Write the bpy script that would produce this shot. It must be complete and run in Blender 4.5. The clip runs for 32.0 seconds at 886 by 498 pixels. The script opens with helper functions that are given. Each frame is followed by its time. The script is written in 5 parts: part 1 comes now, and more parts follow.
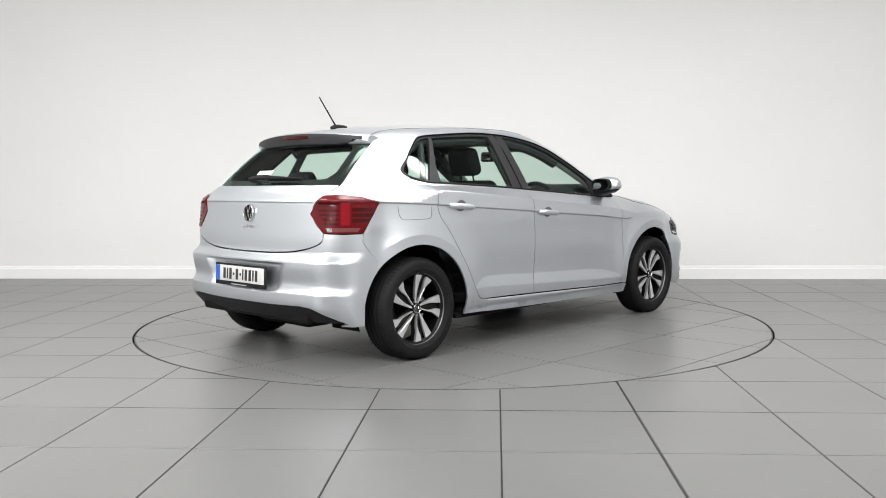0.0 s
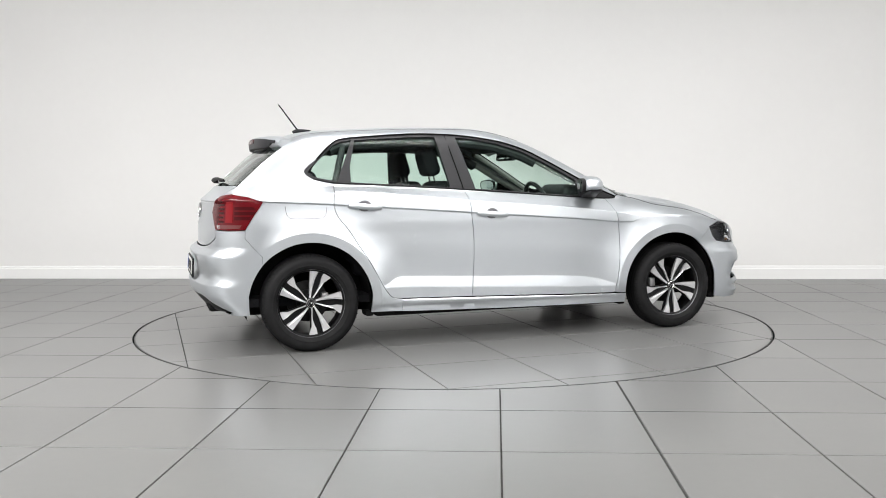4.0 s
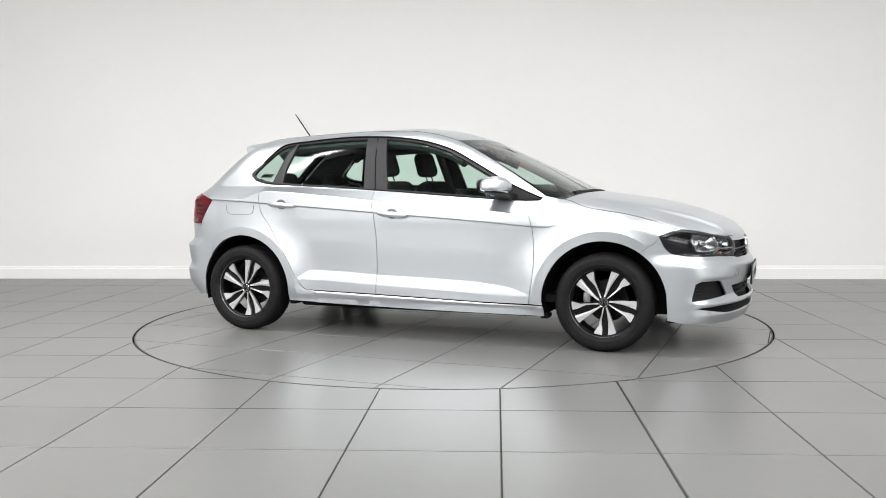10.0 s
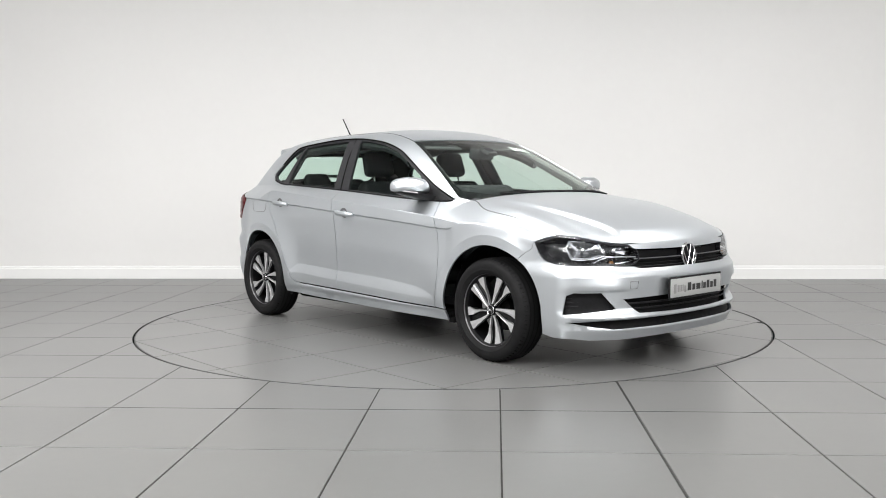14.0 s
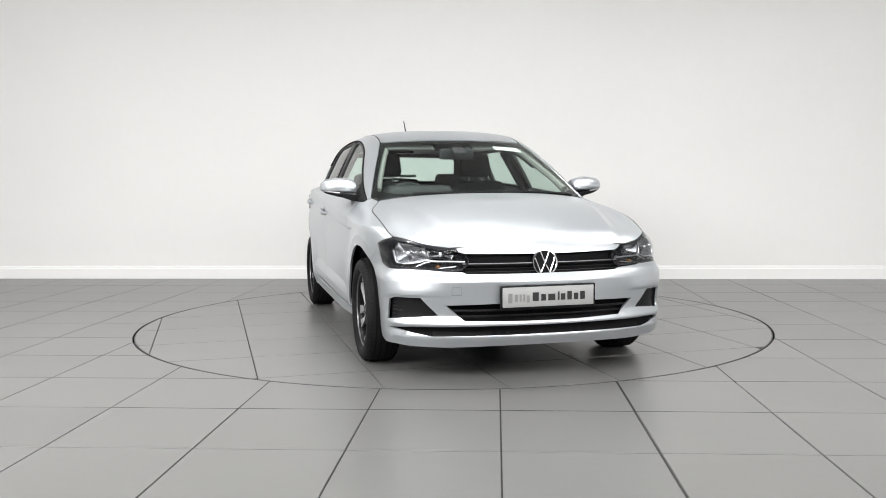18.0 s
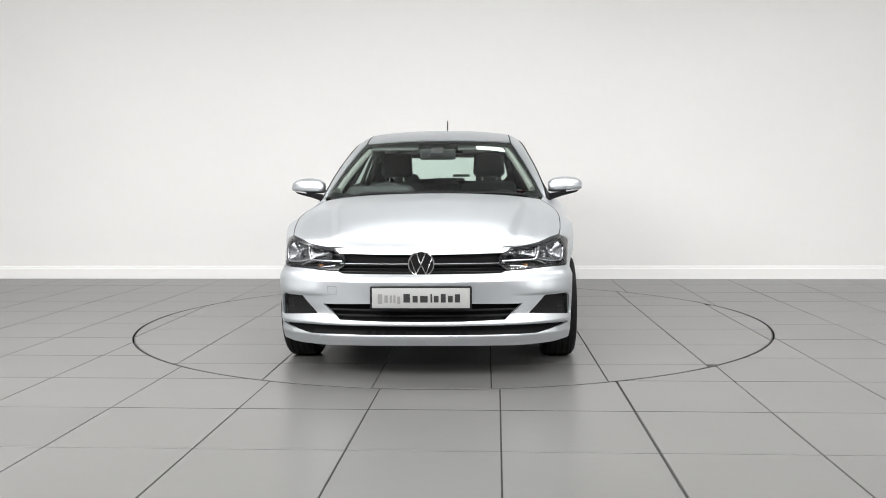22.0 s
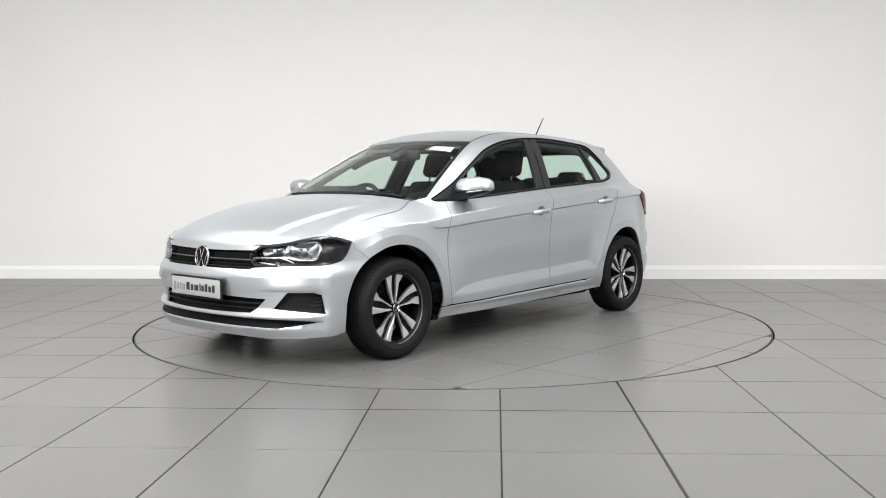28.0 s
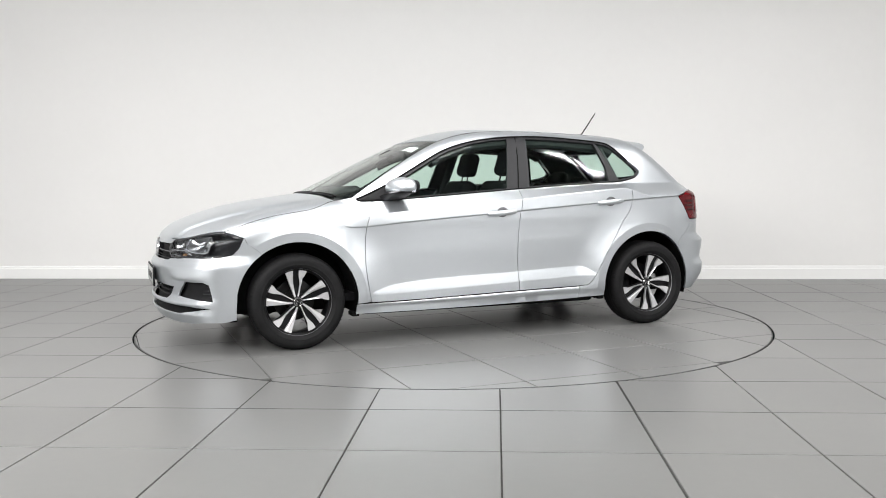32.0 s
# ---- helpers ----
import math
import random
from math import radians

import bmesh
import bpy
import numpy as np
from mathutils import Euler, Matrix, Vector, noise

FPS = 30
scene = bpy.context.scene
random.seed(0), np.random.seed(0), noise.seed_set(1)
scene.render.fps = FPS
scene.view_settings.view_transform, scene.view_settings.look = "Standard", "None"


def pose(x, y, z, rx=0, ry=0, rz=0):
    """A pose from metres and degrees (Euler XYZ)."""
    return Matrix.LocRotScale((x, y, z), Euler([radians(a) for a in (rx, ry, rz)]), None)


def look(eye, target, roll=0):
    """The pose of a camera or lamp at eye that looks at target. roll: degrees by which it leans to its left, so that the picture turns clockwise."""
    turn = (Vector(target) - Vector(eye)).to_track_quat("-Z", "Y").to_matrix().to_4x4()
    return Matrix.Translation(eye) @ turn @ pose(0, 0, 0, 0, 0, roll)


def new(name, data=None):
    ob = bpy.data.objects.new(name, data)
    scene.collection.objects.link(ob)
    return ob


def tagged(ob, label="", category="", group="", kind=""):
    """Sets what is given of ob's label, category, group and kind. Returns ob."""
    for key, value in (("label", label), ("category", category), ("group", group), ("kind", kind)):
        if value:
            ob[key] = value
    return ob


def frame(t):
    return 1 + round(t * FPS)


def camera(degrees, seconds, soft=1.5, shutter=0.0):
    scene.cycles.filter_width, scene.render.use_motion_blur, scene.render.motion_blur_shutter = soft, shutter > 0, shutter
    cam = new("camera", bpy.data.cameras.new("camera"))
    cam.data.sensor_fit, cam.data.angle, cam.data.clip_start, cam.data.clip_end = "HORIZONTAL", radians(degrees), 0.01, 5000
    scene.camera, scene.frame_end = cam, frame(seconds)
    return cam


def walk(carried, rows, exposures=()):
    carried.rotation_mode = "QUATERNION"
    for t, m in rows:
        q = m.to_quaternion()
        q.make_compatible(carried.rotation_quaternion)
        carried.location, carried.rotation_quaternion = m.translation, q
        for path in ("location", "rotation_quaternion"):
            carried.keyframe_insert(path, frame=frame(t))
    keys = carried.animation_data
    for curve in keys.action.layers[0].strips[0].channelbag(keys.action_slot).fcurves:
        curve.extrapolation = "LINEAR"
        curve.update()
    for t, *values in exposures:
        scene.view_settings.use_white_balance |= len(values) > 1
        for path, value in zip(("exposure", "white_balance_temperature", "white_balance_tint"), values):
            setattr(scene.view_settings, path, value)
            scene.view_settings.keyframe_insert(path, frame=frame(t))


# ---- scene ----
cam = camera(53.37, 32.0, soft=0.95)
EYE = Vector((0.0, -6.608, 1.0216))
_tilt, _pan = radians(4.207), radians(-0.568)
_aim = EYE + Vector((math.sin(_pan) * math.cos(_tilt), math.cos(_pan) * math.cos(_tilt), -math.sin(_tilt)))
walk(cam, [(0.0, look(EYE, _aim, -0.448)), (32.0, look(EYE, _aim, -0.448))])

# the turn of the turntable, in degrees: steady, with one short halt
TURN_KNOTS = [(0.0, 46.2), (7.0, -1.1), (13.0, -41.6), (17.0, -68.0), (18.0, -74.6), (18.5, -76.75), (19.0, -77.6), (19.5, -77.9), (20.0, -79.54), (20.5, -82.4), (21.0, -85.7), (24.0, -105.2), (28.0, -131.45), (32.0, -157.9)]
CAR_AT = (0.0518, -0.0770)          # the car's middle on the turntable
R_TABLE = 2.275


def turn(t):
    return float(np.interp(t, [k[0] for k in TURN_KNOTS], [k[1] for k in TURN_KNOTS]))


# ---- light ----
scene.view_settings.exposure = 0.02
world = bpy.data.worlds.new("world")
scene.world = world
world.use_nodes = True
world.node_tree.nodes["Background"].inputs[0].default_value = (0.9, 0.95, 1.0, 1)
world.node_tree.nodes["Background"].inputs[1].default_value = 0.02


def area_lamp(x, y, z, sx, sy, watts, color=(1.0, 0.99, 0.98), rx=0, ry=0):
    data = bpy.data.lights.new("panel_lamp", "AREA")
    data.shape, data.size, data.size_y, data.energy, data.color = "RECTANGLE", sx, sy, watts, color
    ob = new("panel_lamp", data)
    ob.matrix_world = pose(x, y, z, rx, ry, 0)
    return ob


CEILING = 3.5
# ceiling battens over the turntable; the tilted soft lights in front of it and behind the camera are unseen fill, added
# to brighten wall and car: x, y, drop, length, width, tilt, watts
PANELS = [(x, -1.08, 0.0, sx, sy, 0, w) for x, sx, sy, w in ((-3.1, 1.7, 0.2, 80), (0.0, 2.4, 0.7, 64), (3.1, 1.7, 0.2, 66))] + [(0.85, -3.0, 0.0, 1.8, 0.6, 0, 9)]
PANELS += [(x, -5.0, 0.50, 3.5, 1.2, 51, w) for x, w in ((-3.6, 215), (0.0, 80), (3.6, 104))]
PANELS += [(x, -8.4, 0.25, 2.6, 0.9, 62, w) for x, w in ((-6.0, 105), (0.0, 12), (6.0, 120))]
LIGHT_AT = [Matrix.Translation((px, py, CEILING - drop)) @ Matrix.Rotation(radians(tilt), 4, "X") for px, py, drop, sx, sy, tilt, w in PANELS]
for (px, py, drop, sx, sy, tilt, w), m in zip(PANELS, LIGHT_AT):
    area_lamp(0, 0, 0, sx - 0.06, sy - 0.06, w).matrix_world = m @ pose(0, 0, -0.135)


# ---- materials ----
def material(name, color, rough=0.5, metal=0.0, coat=0.0, noise_scale=0.0, amount=0.0, bump=0.0, bump_scale=200.0, spec=0.5, emit=0.0, random_tone=0.0, coat_rough=0.03):
    m = bpy.data.materials.new(name)
    m.use_nodes = True
    nt = m.node_tree
    b = nt.nodes["Principled BSDF"]
    c = (*color, 1)
    b.inputs["Base Color"].default_value = c
    b.inputs["Roughness"].default_value = rough
    b.inputs["Metallic"].default_value = metal
    b.inputs["Coat Weight"].default_value = coat
    b.inputs["Coat Roughness"].default_value = coat_rough
    b.inputs["Specular IOR Level"].default_value = spec
    if emit:
        b.inputs["Emission Color"].default_value = c
        b.inputs["Emission Strength"].default_value = emit
    co = nt.nodes.new("ShaderNodeTexCoord")
    if noise_scale:
        big = nt.nodes.new("ShaderNodeTexNoise")
        big.inputs["Scale"].default_value, big.inputs["Detail"].default_value = noise_scale, 6
        fine = nt.nodes.new("ShaderNodeTexNoise")
        fine.inputs["Scale"].default_value, fine.inputs["Detail"].default_value = noise_scale * 17, 3
        nt.links.new(co.outputs["Object"], big.inputs["Vector"])
        nt.links.new(co.outputs["Object"], fine.inputs["Vector"])
        add = nt.nodes.new("ShaderNodeMath")
        add.operation = "MULTIPLY_ADD"
        add.inputs[1].default_value = 0.45
        nt.links.new(fine.outputs["Fac"], add.inputs[0])
        nt.links.new(big.outputs["Fac"], add.inputs[2])
        ramp = nt.nodes.new("ShaderNodeMapRange")
        ramp.inputs["From Min"].default_value, ramp.inputs["From Max"].default_value = 0.45, 1.0
        ramp.inputs["To Min"].default_value, ramp.inputs["To Max"].default_value = 1 - amount, 1 + amount
        nt.links.new(add.outputs[0], ramp.inputs["Value"])
        tone = ramp.outputs["Result"]
        if random_tone:
            info = nt.nodes.new("ShaderNodeObjectInfo")
            rr = nt.nodes.new("ShaderNodeMapRange")
            rr.inputs["To Min"].default_value, rr.inputs["To Max"].default_value = 1 - random_tone, 1 + random_tone
            nt.links.new(info.outputs["Random"], rr.inputs["Value"])
            mm = nt.nodes.new("ShaderNodeMath")
            mm.operation = "MULTIPLY"
            nt.links.new(rr.outputs["Result"], mm.inputs[0])
            nt.links.new(tone, mm.inputs[1])
            tone = mm.outputs[0]
        mul = nt.nodes.new("ShaderNodeVectorMath")
        mul.operation = "SCALE"
        mul.inputs[0].default_value = color
        nt.links.new(tone, mul.inputs["Scale"])
        nt.links.new(mul.outputs[0], b.inputs["Base Color"])
    if bump:
        t = nt.nodes.new("ShaderNodeTexNoise")
        t.inputs["Scale"].default_value, t.inputs["Detail"].default_value = bump_scale, 4
        nt.links.new(co.outputs["Object"], t.inputs["Vector"])
        bp = nt.nodes.new("ShaderNodeBump")
        bp.inputs["Strength"].default_value, bp.inputs["Distance"].default_value = bump, 0.001
        nt.links.new(t.outputs["Fac"], bp.inputs["Height"])
        nt.links.new(bp.outputs["Normal"], b.inputs["Normal"])
    return m


def glass(name, tint, gloss=0.9, ior=1.5):
    m = bpy.data.materials.new(name)
    m.use_nodes = True
    nt = m.node_tree
    nt.nodes.remove(nt.nodes["Principled BSDF"])
    out = nt.nodes["Material Output"]
    clear = nt.nodes.new("ShaderNodeBsdfTransparent")
    clear.inputs["Color"].default_value = (*tint, 1)
    shine = nt.nodes.new("ShaderNodeBsdfGlossy")
    shine.inputs["Color"].default_value = (gloss, gloss, gloss, 1)
    shine.inputs["Roughness"].default_value = 0.01
    face = nt.nodes.new("ShaderNodeLayerWeight")
    face.inputs["Blend"].default_value = 0.5
    power = nt.nodes.new("ShaderNodeMath")
    power.operation = "POWER"
    power.inputs[1].default_value = 5.0
    nt.links.new(face.outputs["Facing"], power.inputs[0])
    fr = nt.nodes.new("ShaderNodeMath")
    fr.operation = "MULTIPLY_ADD"
    fr.inputs[1].default_value, fr.inputs[2].default_value = 0.92, 0.013
    nt.links.new(power.outputs[0], fr.inputs[0])
    mix = nt.nodes.new("ShaderNodeMixShader")
    nt.links.new(fr.outputs[0], mix.inputs[0])
    nt.links.new(clear.outputs[0], mix.inputs[1])
    nt.links.new(shine.outputs[0], mix.inputs[2])
    nt.links.new(mix.outputs[0], out.inputs["Surface"])
    return m


WALL = material("wall_paint", (0.80, 0.795, 0.785), 0.75, noise_scale=0.7, amount=0.015, bump=0.15, bump_scale=60)
TRIM = material("trim_paint", (0.86, 0.86, 0.855), 0.4, noise_scale=1.5, amount=0.01)
TILE = material("floor_tile", (0.142, 0.142, 0.139), 0.32, noise_scale=1.3, amount=0.05, bump=0.05, bump_scale=260, random_tone=0.03)
GROUT = material("grout", (0.035, 0.035, 0.033), 0.85, noise_scale=4, amount=0.2)
STEEL = material("edge_steel", (0.10, 0.10, 0.10), 0.5, metal=0.5, noise_scale=9, amount=0.15)
BOUNCE_WALL = material("bounce_wall_paint", (0.80, 0.80, 0.80), 0.8, noise_scale=0.7, amount=0.04)
CEIL = material("ceiling_paint", (0.72, 0.72, 0.72), 0.8, noise_scale=0.8, amount=0.02)
DIFFUSER = material("diffuser", (1.0, 0.99, 0.97), 0.5, emit=1.0)
FIXTURE = material("fixture_white", (0.8, 0.8, 0.8), 0.4)
PAINT = material("silver_paint", (0.615, 0.645, 0.675), 0.375, metal=0.92, coat=0.25, coat_rough=0.14, noise_scale=900, amount=0.06, bump=0.05, bump_scale=2500)
BLACK = material("gloss_black", (0.012, 0.012, 0.013), 0.12, coat=0.3)
PLASTIC = material("black_plastic", (0.010, 0.010, 0.011), 0.5, spec=0.18, noise_scale=60, amount=0.2, bump=0.3, bump_scale=900)
SATIN = material("satin_pillar", (0.018, 0.018, 0.020), 0.45, spec=0.3)
RUBBER = material("tyre_rubber", (0.010, 0.010, 0.0105), 0.6, spec=0.12, noise_scale=25, amount=0.25, bump=0.35, bump_scale=500)
SEAL = material("rubber_seal", (0.006, 0.006, 0.006), 0.7, spec=0.1)
CHROME = material("chrome", (0.66, 0.66, 0.67), 0.08, metal=1.0)
MACHINED = material("machined_alloy", (0.64, 0.64, 0.65), 0.36, metal=0.75, noise_scale=80, amount=0.04)
MATTE = material("grille_black", (0.004, 0.004, 0.0045), 0.6, spec=0.12)
RIMBLACK = material("rim_black", (0.004, 0.004, 0.0045), 0.35, spec=0.2)
DISC = material("brake_disc", (0.012, 0.012, 0.012), 0.5, metal=0.5, noise_scale=30, amount=0.15)
CALIPER = material("caliper", (0.30, 0.30, 0.30), 0.5, metal=0.5, noise_scale=40, amount=0.2)
LINER = material("arch_liner", (0.008, 0.008, 0.008), 0.9, spec=0.1, noise_scale=30, amount=0.3)
CLOTH = material("seat_cloth", (0.016, 0.016, 0.018), 0.9, spec=0.15, noise_scale=90, amount=0.25, bump=0.5, bump_scale=700)
DASH = material("dash_plastic", (0.022, 0.023, 0.025), 0.6, noise_scale=70, amount=0.15, bump=0.3, bump_scale=800)
HEADLINER = material("headliner", (0.10, 0.10, 0.098), 0.9, noise_scale=60, amount=0.06)
PLATE_WHITE = material("plate_white", (0.52, 0.52, 0.51), 0.4, noise_scale=20, amount=0.02)
# grey trim; also the shade tone of the handle cups
TRIM_AND_SHADE = material("grey_trim_and_shade", (0.20, 0.20, 0.21), 0.35, metal=0.8)
PILLAR = material("pillar_lining", (0.24, 0.24, 0.23), 0.85, noise_scale=60, amount=0.06)
VISOR = material("visor_cloth", (0.10, 0.10, 0.10), 0.9, noise_scale=60, amount=0.1)
PLATE_GREY = material("plate_silver", (0.33, 0.335, 0.33), 0.35, noise_scale=20, amount=0.02)
INK = material("plate_ink", (0.015, 0.015, 0.016), 0.5)
INK_PALE = material("plate_ink_pale", (0.20, 0.20, 0.20), 0.5)
BLUE = material("plate_blue", (0.02, 0.09, 0.42), 0.4)
PAPER = material("white_paper", (0.85, 0.85, 0.84), 0.7, noise_scale=30, amount=0.02)
REFLECTOR = material("lamp_reflector", (0.22, 0.225, 0.235), 0.26, metal=1.0)
GUIDE = material("light_guide", (0.45, 0.46, 0.48), 0.2, metal=0.9)
LAMPDARK = material("lamp_housing", (0.012, 0.012, 0.014), 0.25)
AMBER = material("amber_lens", (0.22, 0.10, 0.03), 0.15, coat=0.5)
RED = material("red_lens", (0.090, 0.0015, 0.004), 0.2, spec=0.3, coat=0.08, noise_scale=14, amount=0.12)
RED_DARK = material("red_lens_dark", (0.040, 0.001, 0.002), 0.2, spec=0.3, coat=0.05)
RED_BRIGHT = material("red_lens_bright", (0.17, 0.003, 0.006), 0.2, spec=0.3, coat=0.1)
CLEAR_LENS = material("white_lens", (0.12, 0.035, 0.035), 0.2, coat=0.3)
INDICATOR = material("indicator_lens", (0.30, 0.30, 0.31), 0.15, coat=0.5)
MIRROR = material("mirror_glass", (0.80, 0.82, 0.83), 0.02, metal=1.0)
GLASS = glass("green_glass", (0.755, 0.87, 0.815))
SCREEN = glass("screen_glass", (0.82, 0.90, 0.86))
LENS = glass("lamp_lens", (0.93, 0.94, 0.95))


# ---- mesh helpers ----
def mesh_object(name, verts, faces, mat, parent=None, label="", smooth=False, normals=None, kind=""):
    me = bpy.data.meshes.new(name)
    me.from_pydata([tuple(map(float, v)) for v in verts], [], [tuple(map(int, f)) for f in faces])
    if smooth:
        me.polygons.foreach_set("use_smooth", [True] * len(me.polygons))
    if normals is not None:
        me.normals_split_custom_set_from_vertices([tuple(map(float, n)) for n in normals])
    me.materials.append(mat)
    me.update()
    ob = new(name, me)
    if parent is not None:
        ob.parent = parent
    tagged(ob, label=label, kind=kind)
    return ob


def part(name, bm, mat, parent=None, label="", smooth=True, kind="", sharp=35):
    bmesh.ops.recalc_face_normals(bm, faces=bm.faces)
    me = bpy.data.meshes.new(name)
    if smooth:
        for f in bm.faces:
            f.smooth = True
        for e in bm.edges:
            if len(e.link_faces) == 2 and e.calc_face_angle(0) > radians(sharp):
                e.smooth = False
    bm.to_mesh(me)
    bm.free()
    me.materials.append(mat)
    ob = new(name, me)
    if parent is not None:
        ob.parent = parent
    tagged(ob, label=label, kind=kind)
    return ob


def box_bm(sx, sy, sz, at=(0, 0, 0), bevel=0.0, segs=2, m=None, bm=None):
    out = bm or bmesh.new()
    tmp = bmesh.new()
    bmesh.ops.create_cube(tmp, size=1)
    bmesh.ops.scale(tmp, vec=(sx, sy, sz), verts=tmp.verts)
    if bevel:
        bmesh.ops.bevel(tmp, geom=tmp.edges[:], offset=bevel, segments=segs, affect="EDGES", profile=0.5)
    if m is not None:
        bmesh.ops.transform(tmp, matrix=m, verts=tmp.verts)
    bmesh.ops.translate(tmp, vec=at, verts=tmp.verts)
    me = bpy.data.meshes.new("tmp")
    tmp.to_mesh(me)
    tmp.free()
    out.from_mesh(me)
    bpy.data.meshes.remove(me)
    return out


def lathe_bm(profile, n=64, axis="Y", bm=None, closed=False):
    """profile: (radius, along) pairs, turned round the axis."""
    bm = bm or bmesh.new()
    rings = []
    for r, s in profile:
        ring = []
        for i in range(n):
            a = 2 * math.pi * i / n
            if axis == "Y":
                ring.append(bm.verts.new((r * math.cos(a), s, r * math.sin(a))))
            elif axis == "X":
                ring.append(bm.verts.new((s, r * math.cos(a), r * math.sin(a))))
            else:
                ring.append(bm.verts.new((r * math.cos(a), r * math.sin(a), s)))
        rings.append(ring)
    pairs = list(zip(rings, rings[1:]))
    if closed:
        pairs.append((rings[-1], rings[0]))
    for a, b in pairs:
        for i in range(n):
            j = (i + 1) % n
            bm.faces.new((a[i], a[j], b[j], b[i]))
    return bm


def prism_bm(poly, h0, h1, to3, bm=None):
    """A flat outline in 2D given depth from h0 to h1; to3(u, v, h) places it."""
    bm = bm or bmesh.new()
    lo = [bm.verts.new(to3(u, v, h0)) for u, v in poly]
    hi = [bm.verts.new(to3(u, v, h1)) for u, v in poly]
    n = len(poly)
    bm.faces.new(hi)
    bm.faces.new(lo[::-1])
    for i in range(n):
        j = (i + 1) % n
        bm.faces.new((lo[i], lo[j], hi[j], hi[i]))
    return bm


def tube_bm(points, radius, n=8, bm=None, taper=None):
    bm = bm or bmesh.new()
    pts = [Vector(p) for p in points]
    rings = []
    for i, p in enumerate(pts):
        d = (pts[min(i + 1, len(pts) - 1)] - pts[max(i - 1, 0)]).normalized()
        a = d.orthogonal().normalized() if i == 0 else (u - d * u.dot(d)).normalized()
        u = a
        b = d.cross(a)
        r = radius if taper is None else radius + (taper - radius) * i / (len(pts) - 1)
        rings.append([bm.verts.new(p + r * (a * math.cos(2 * math.pi * k / n) + b * math.sin(2 * math.pi * k / n))) for k in range(n)])
    for a, b in zip(rings, rings[1:]):
        for k in range(n):
            bm.faces.new((a[k], a[(k + 1) % n], b[(k + 1) % n], b[k]))
    bm.faces.new(rings[0][::-1])
    bm.faces.new(rings[-1])
    return bm


from mathutils.geometry import delaunay_2d_cdt


def inside(poly, pts):
    poly, pts = np.asarray(poly, float), np.asarray(pts, float)
    x, y = pts[:, 0], pts[:, 1]
    res = np.zeros(len(pts), bool)
    x0, y0 = poly[-1]
    for x1, y1 in poly:
        hit = ((y1 > y) != (y0 > y)) & (x < (x0 - x1) * (y - y1) / (y0 - y1 + 1e-15) + x1)
        res ^= hit
        x0, y0 = x1, y1
    return res


def fill(outer, holes=(), res=0.03, lines=()):
    """Triangles over a flat region with holes; inner points on a grid of pitch res."""
    loops = [np.asarray(outer, float)] + [np.asarray(h, float) for h in holes]
    verts, edges = [], []
    for lp in loops:
        s = len(verts)
        verts += [Vector(p) for p in lp]
        edges += [(s + i, s + (i + 1) % len(lp)) for i in range(len(lp))]
    lo, hi = loops[0].min(0), loops[0].max(0)
    gx, gy = np.meshgrid(np.arange(lo[0] + res / 2, hi[0], res), np.arange(lo[1] + res / 2, hi[1], res))
    gx = gx + (np.arange(gx.shape[0]) % 2)[:, None] * res * 0.5
    pts = np.stack([gx.ravel(), gy.ravel()], 1)
    border = np.concatenate(loops)

    def clear(p, far, rim):
        """Which points lie inside the region and away from the rim."""
        ok = inside(loops[0], p) & np.isfinite(p[:, 0])
        for h in loops[1:]:
            ok &= ~inside(h, p)
        near = np.full(len(p), 9.0)
        for k in range(0, len(rim), 200):
            b = rim[k:k + 200]
            near = np.minimum(near, np.min(np.hypot(p[:, None, 0] - b[None, :, 0], p[:, None, 1] - b[None, :, 1]), axis=1))
        return ok & (near > far)
    rows = [np.asarray(ln, float) for ln in lines]
    pts = pts[clear(pts, res * 0.4, np.concatenate([border] + rows))]
    verts += [Vector(p) for p in pts]
    # rows of points along ridges stay joined, so that the ridge runs clean
    for row in rows:
        ok = clear(row, 0.004, border)
        last = None
        for p, good in zip(row, ok):
            if good:
                if last is not None:
                    edges.append((last, len(verts)))
                last = len(verts)
                verts.append(Vector(p))
            else:
                last = None
    v, _, f, *_ = delaunay_2d_cdt(verts, edges, [], 0, 1e-6)
    v = np.array([tuple(p) for p in v])
    f = np.array([t for t in f if len(t) == 3])
    c = v[f].mean(1)
    keep = inside(loops[0], c)
    for h in loops[1:]:
        keep &= ~inside(h, c)
    return v, f[keep]


def smooth_line(pts, per=6):
    """A Catmull-Rom line through points of any dimension, ends included."""
    p = [np.asarray(q, float) for q in pts]
    p = [2 * p[0] - p[1]] + p + [2 * p[-1] - p[-2]]
    out = []
    for i in range(1, len(p) - 2):
        for k in range(per):
            t = k / per
            out.append(0.5 * (2 * p[i] + (p[i + 1] - p[i - 1]) * t + (2 * p[i - 1] - 5 * p[i] + 4 * p[i + 1] - p[i + 2]) * t * t
                              + (3 * p[i] - p[i - 1] - 3 * p[i + 1] + p[i + 2]) * t ** 3))
    out.append(p[-2])
    return [tuple(q) for q in out]


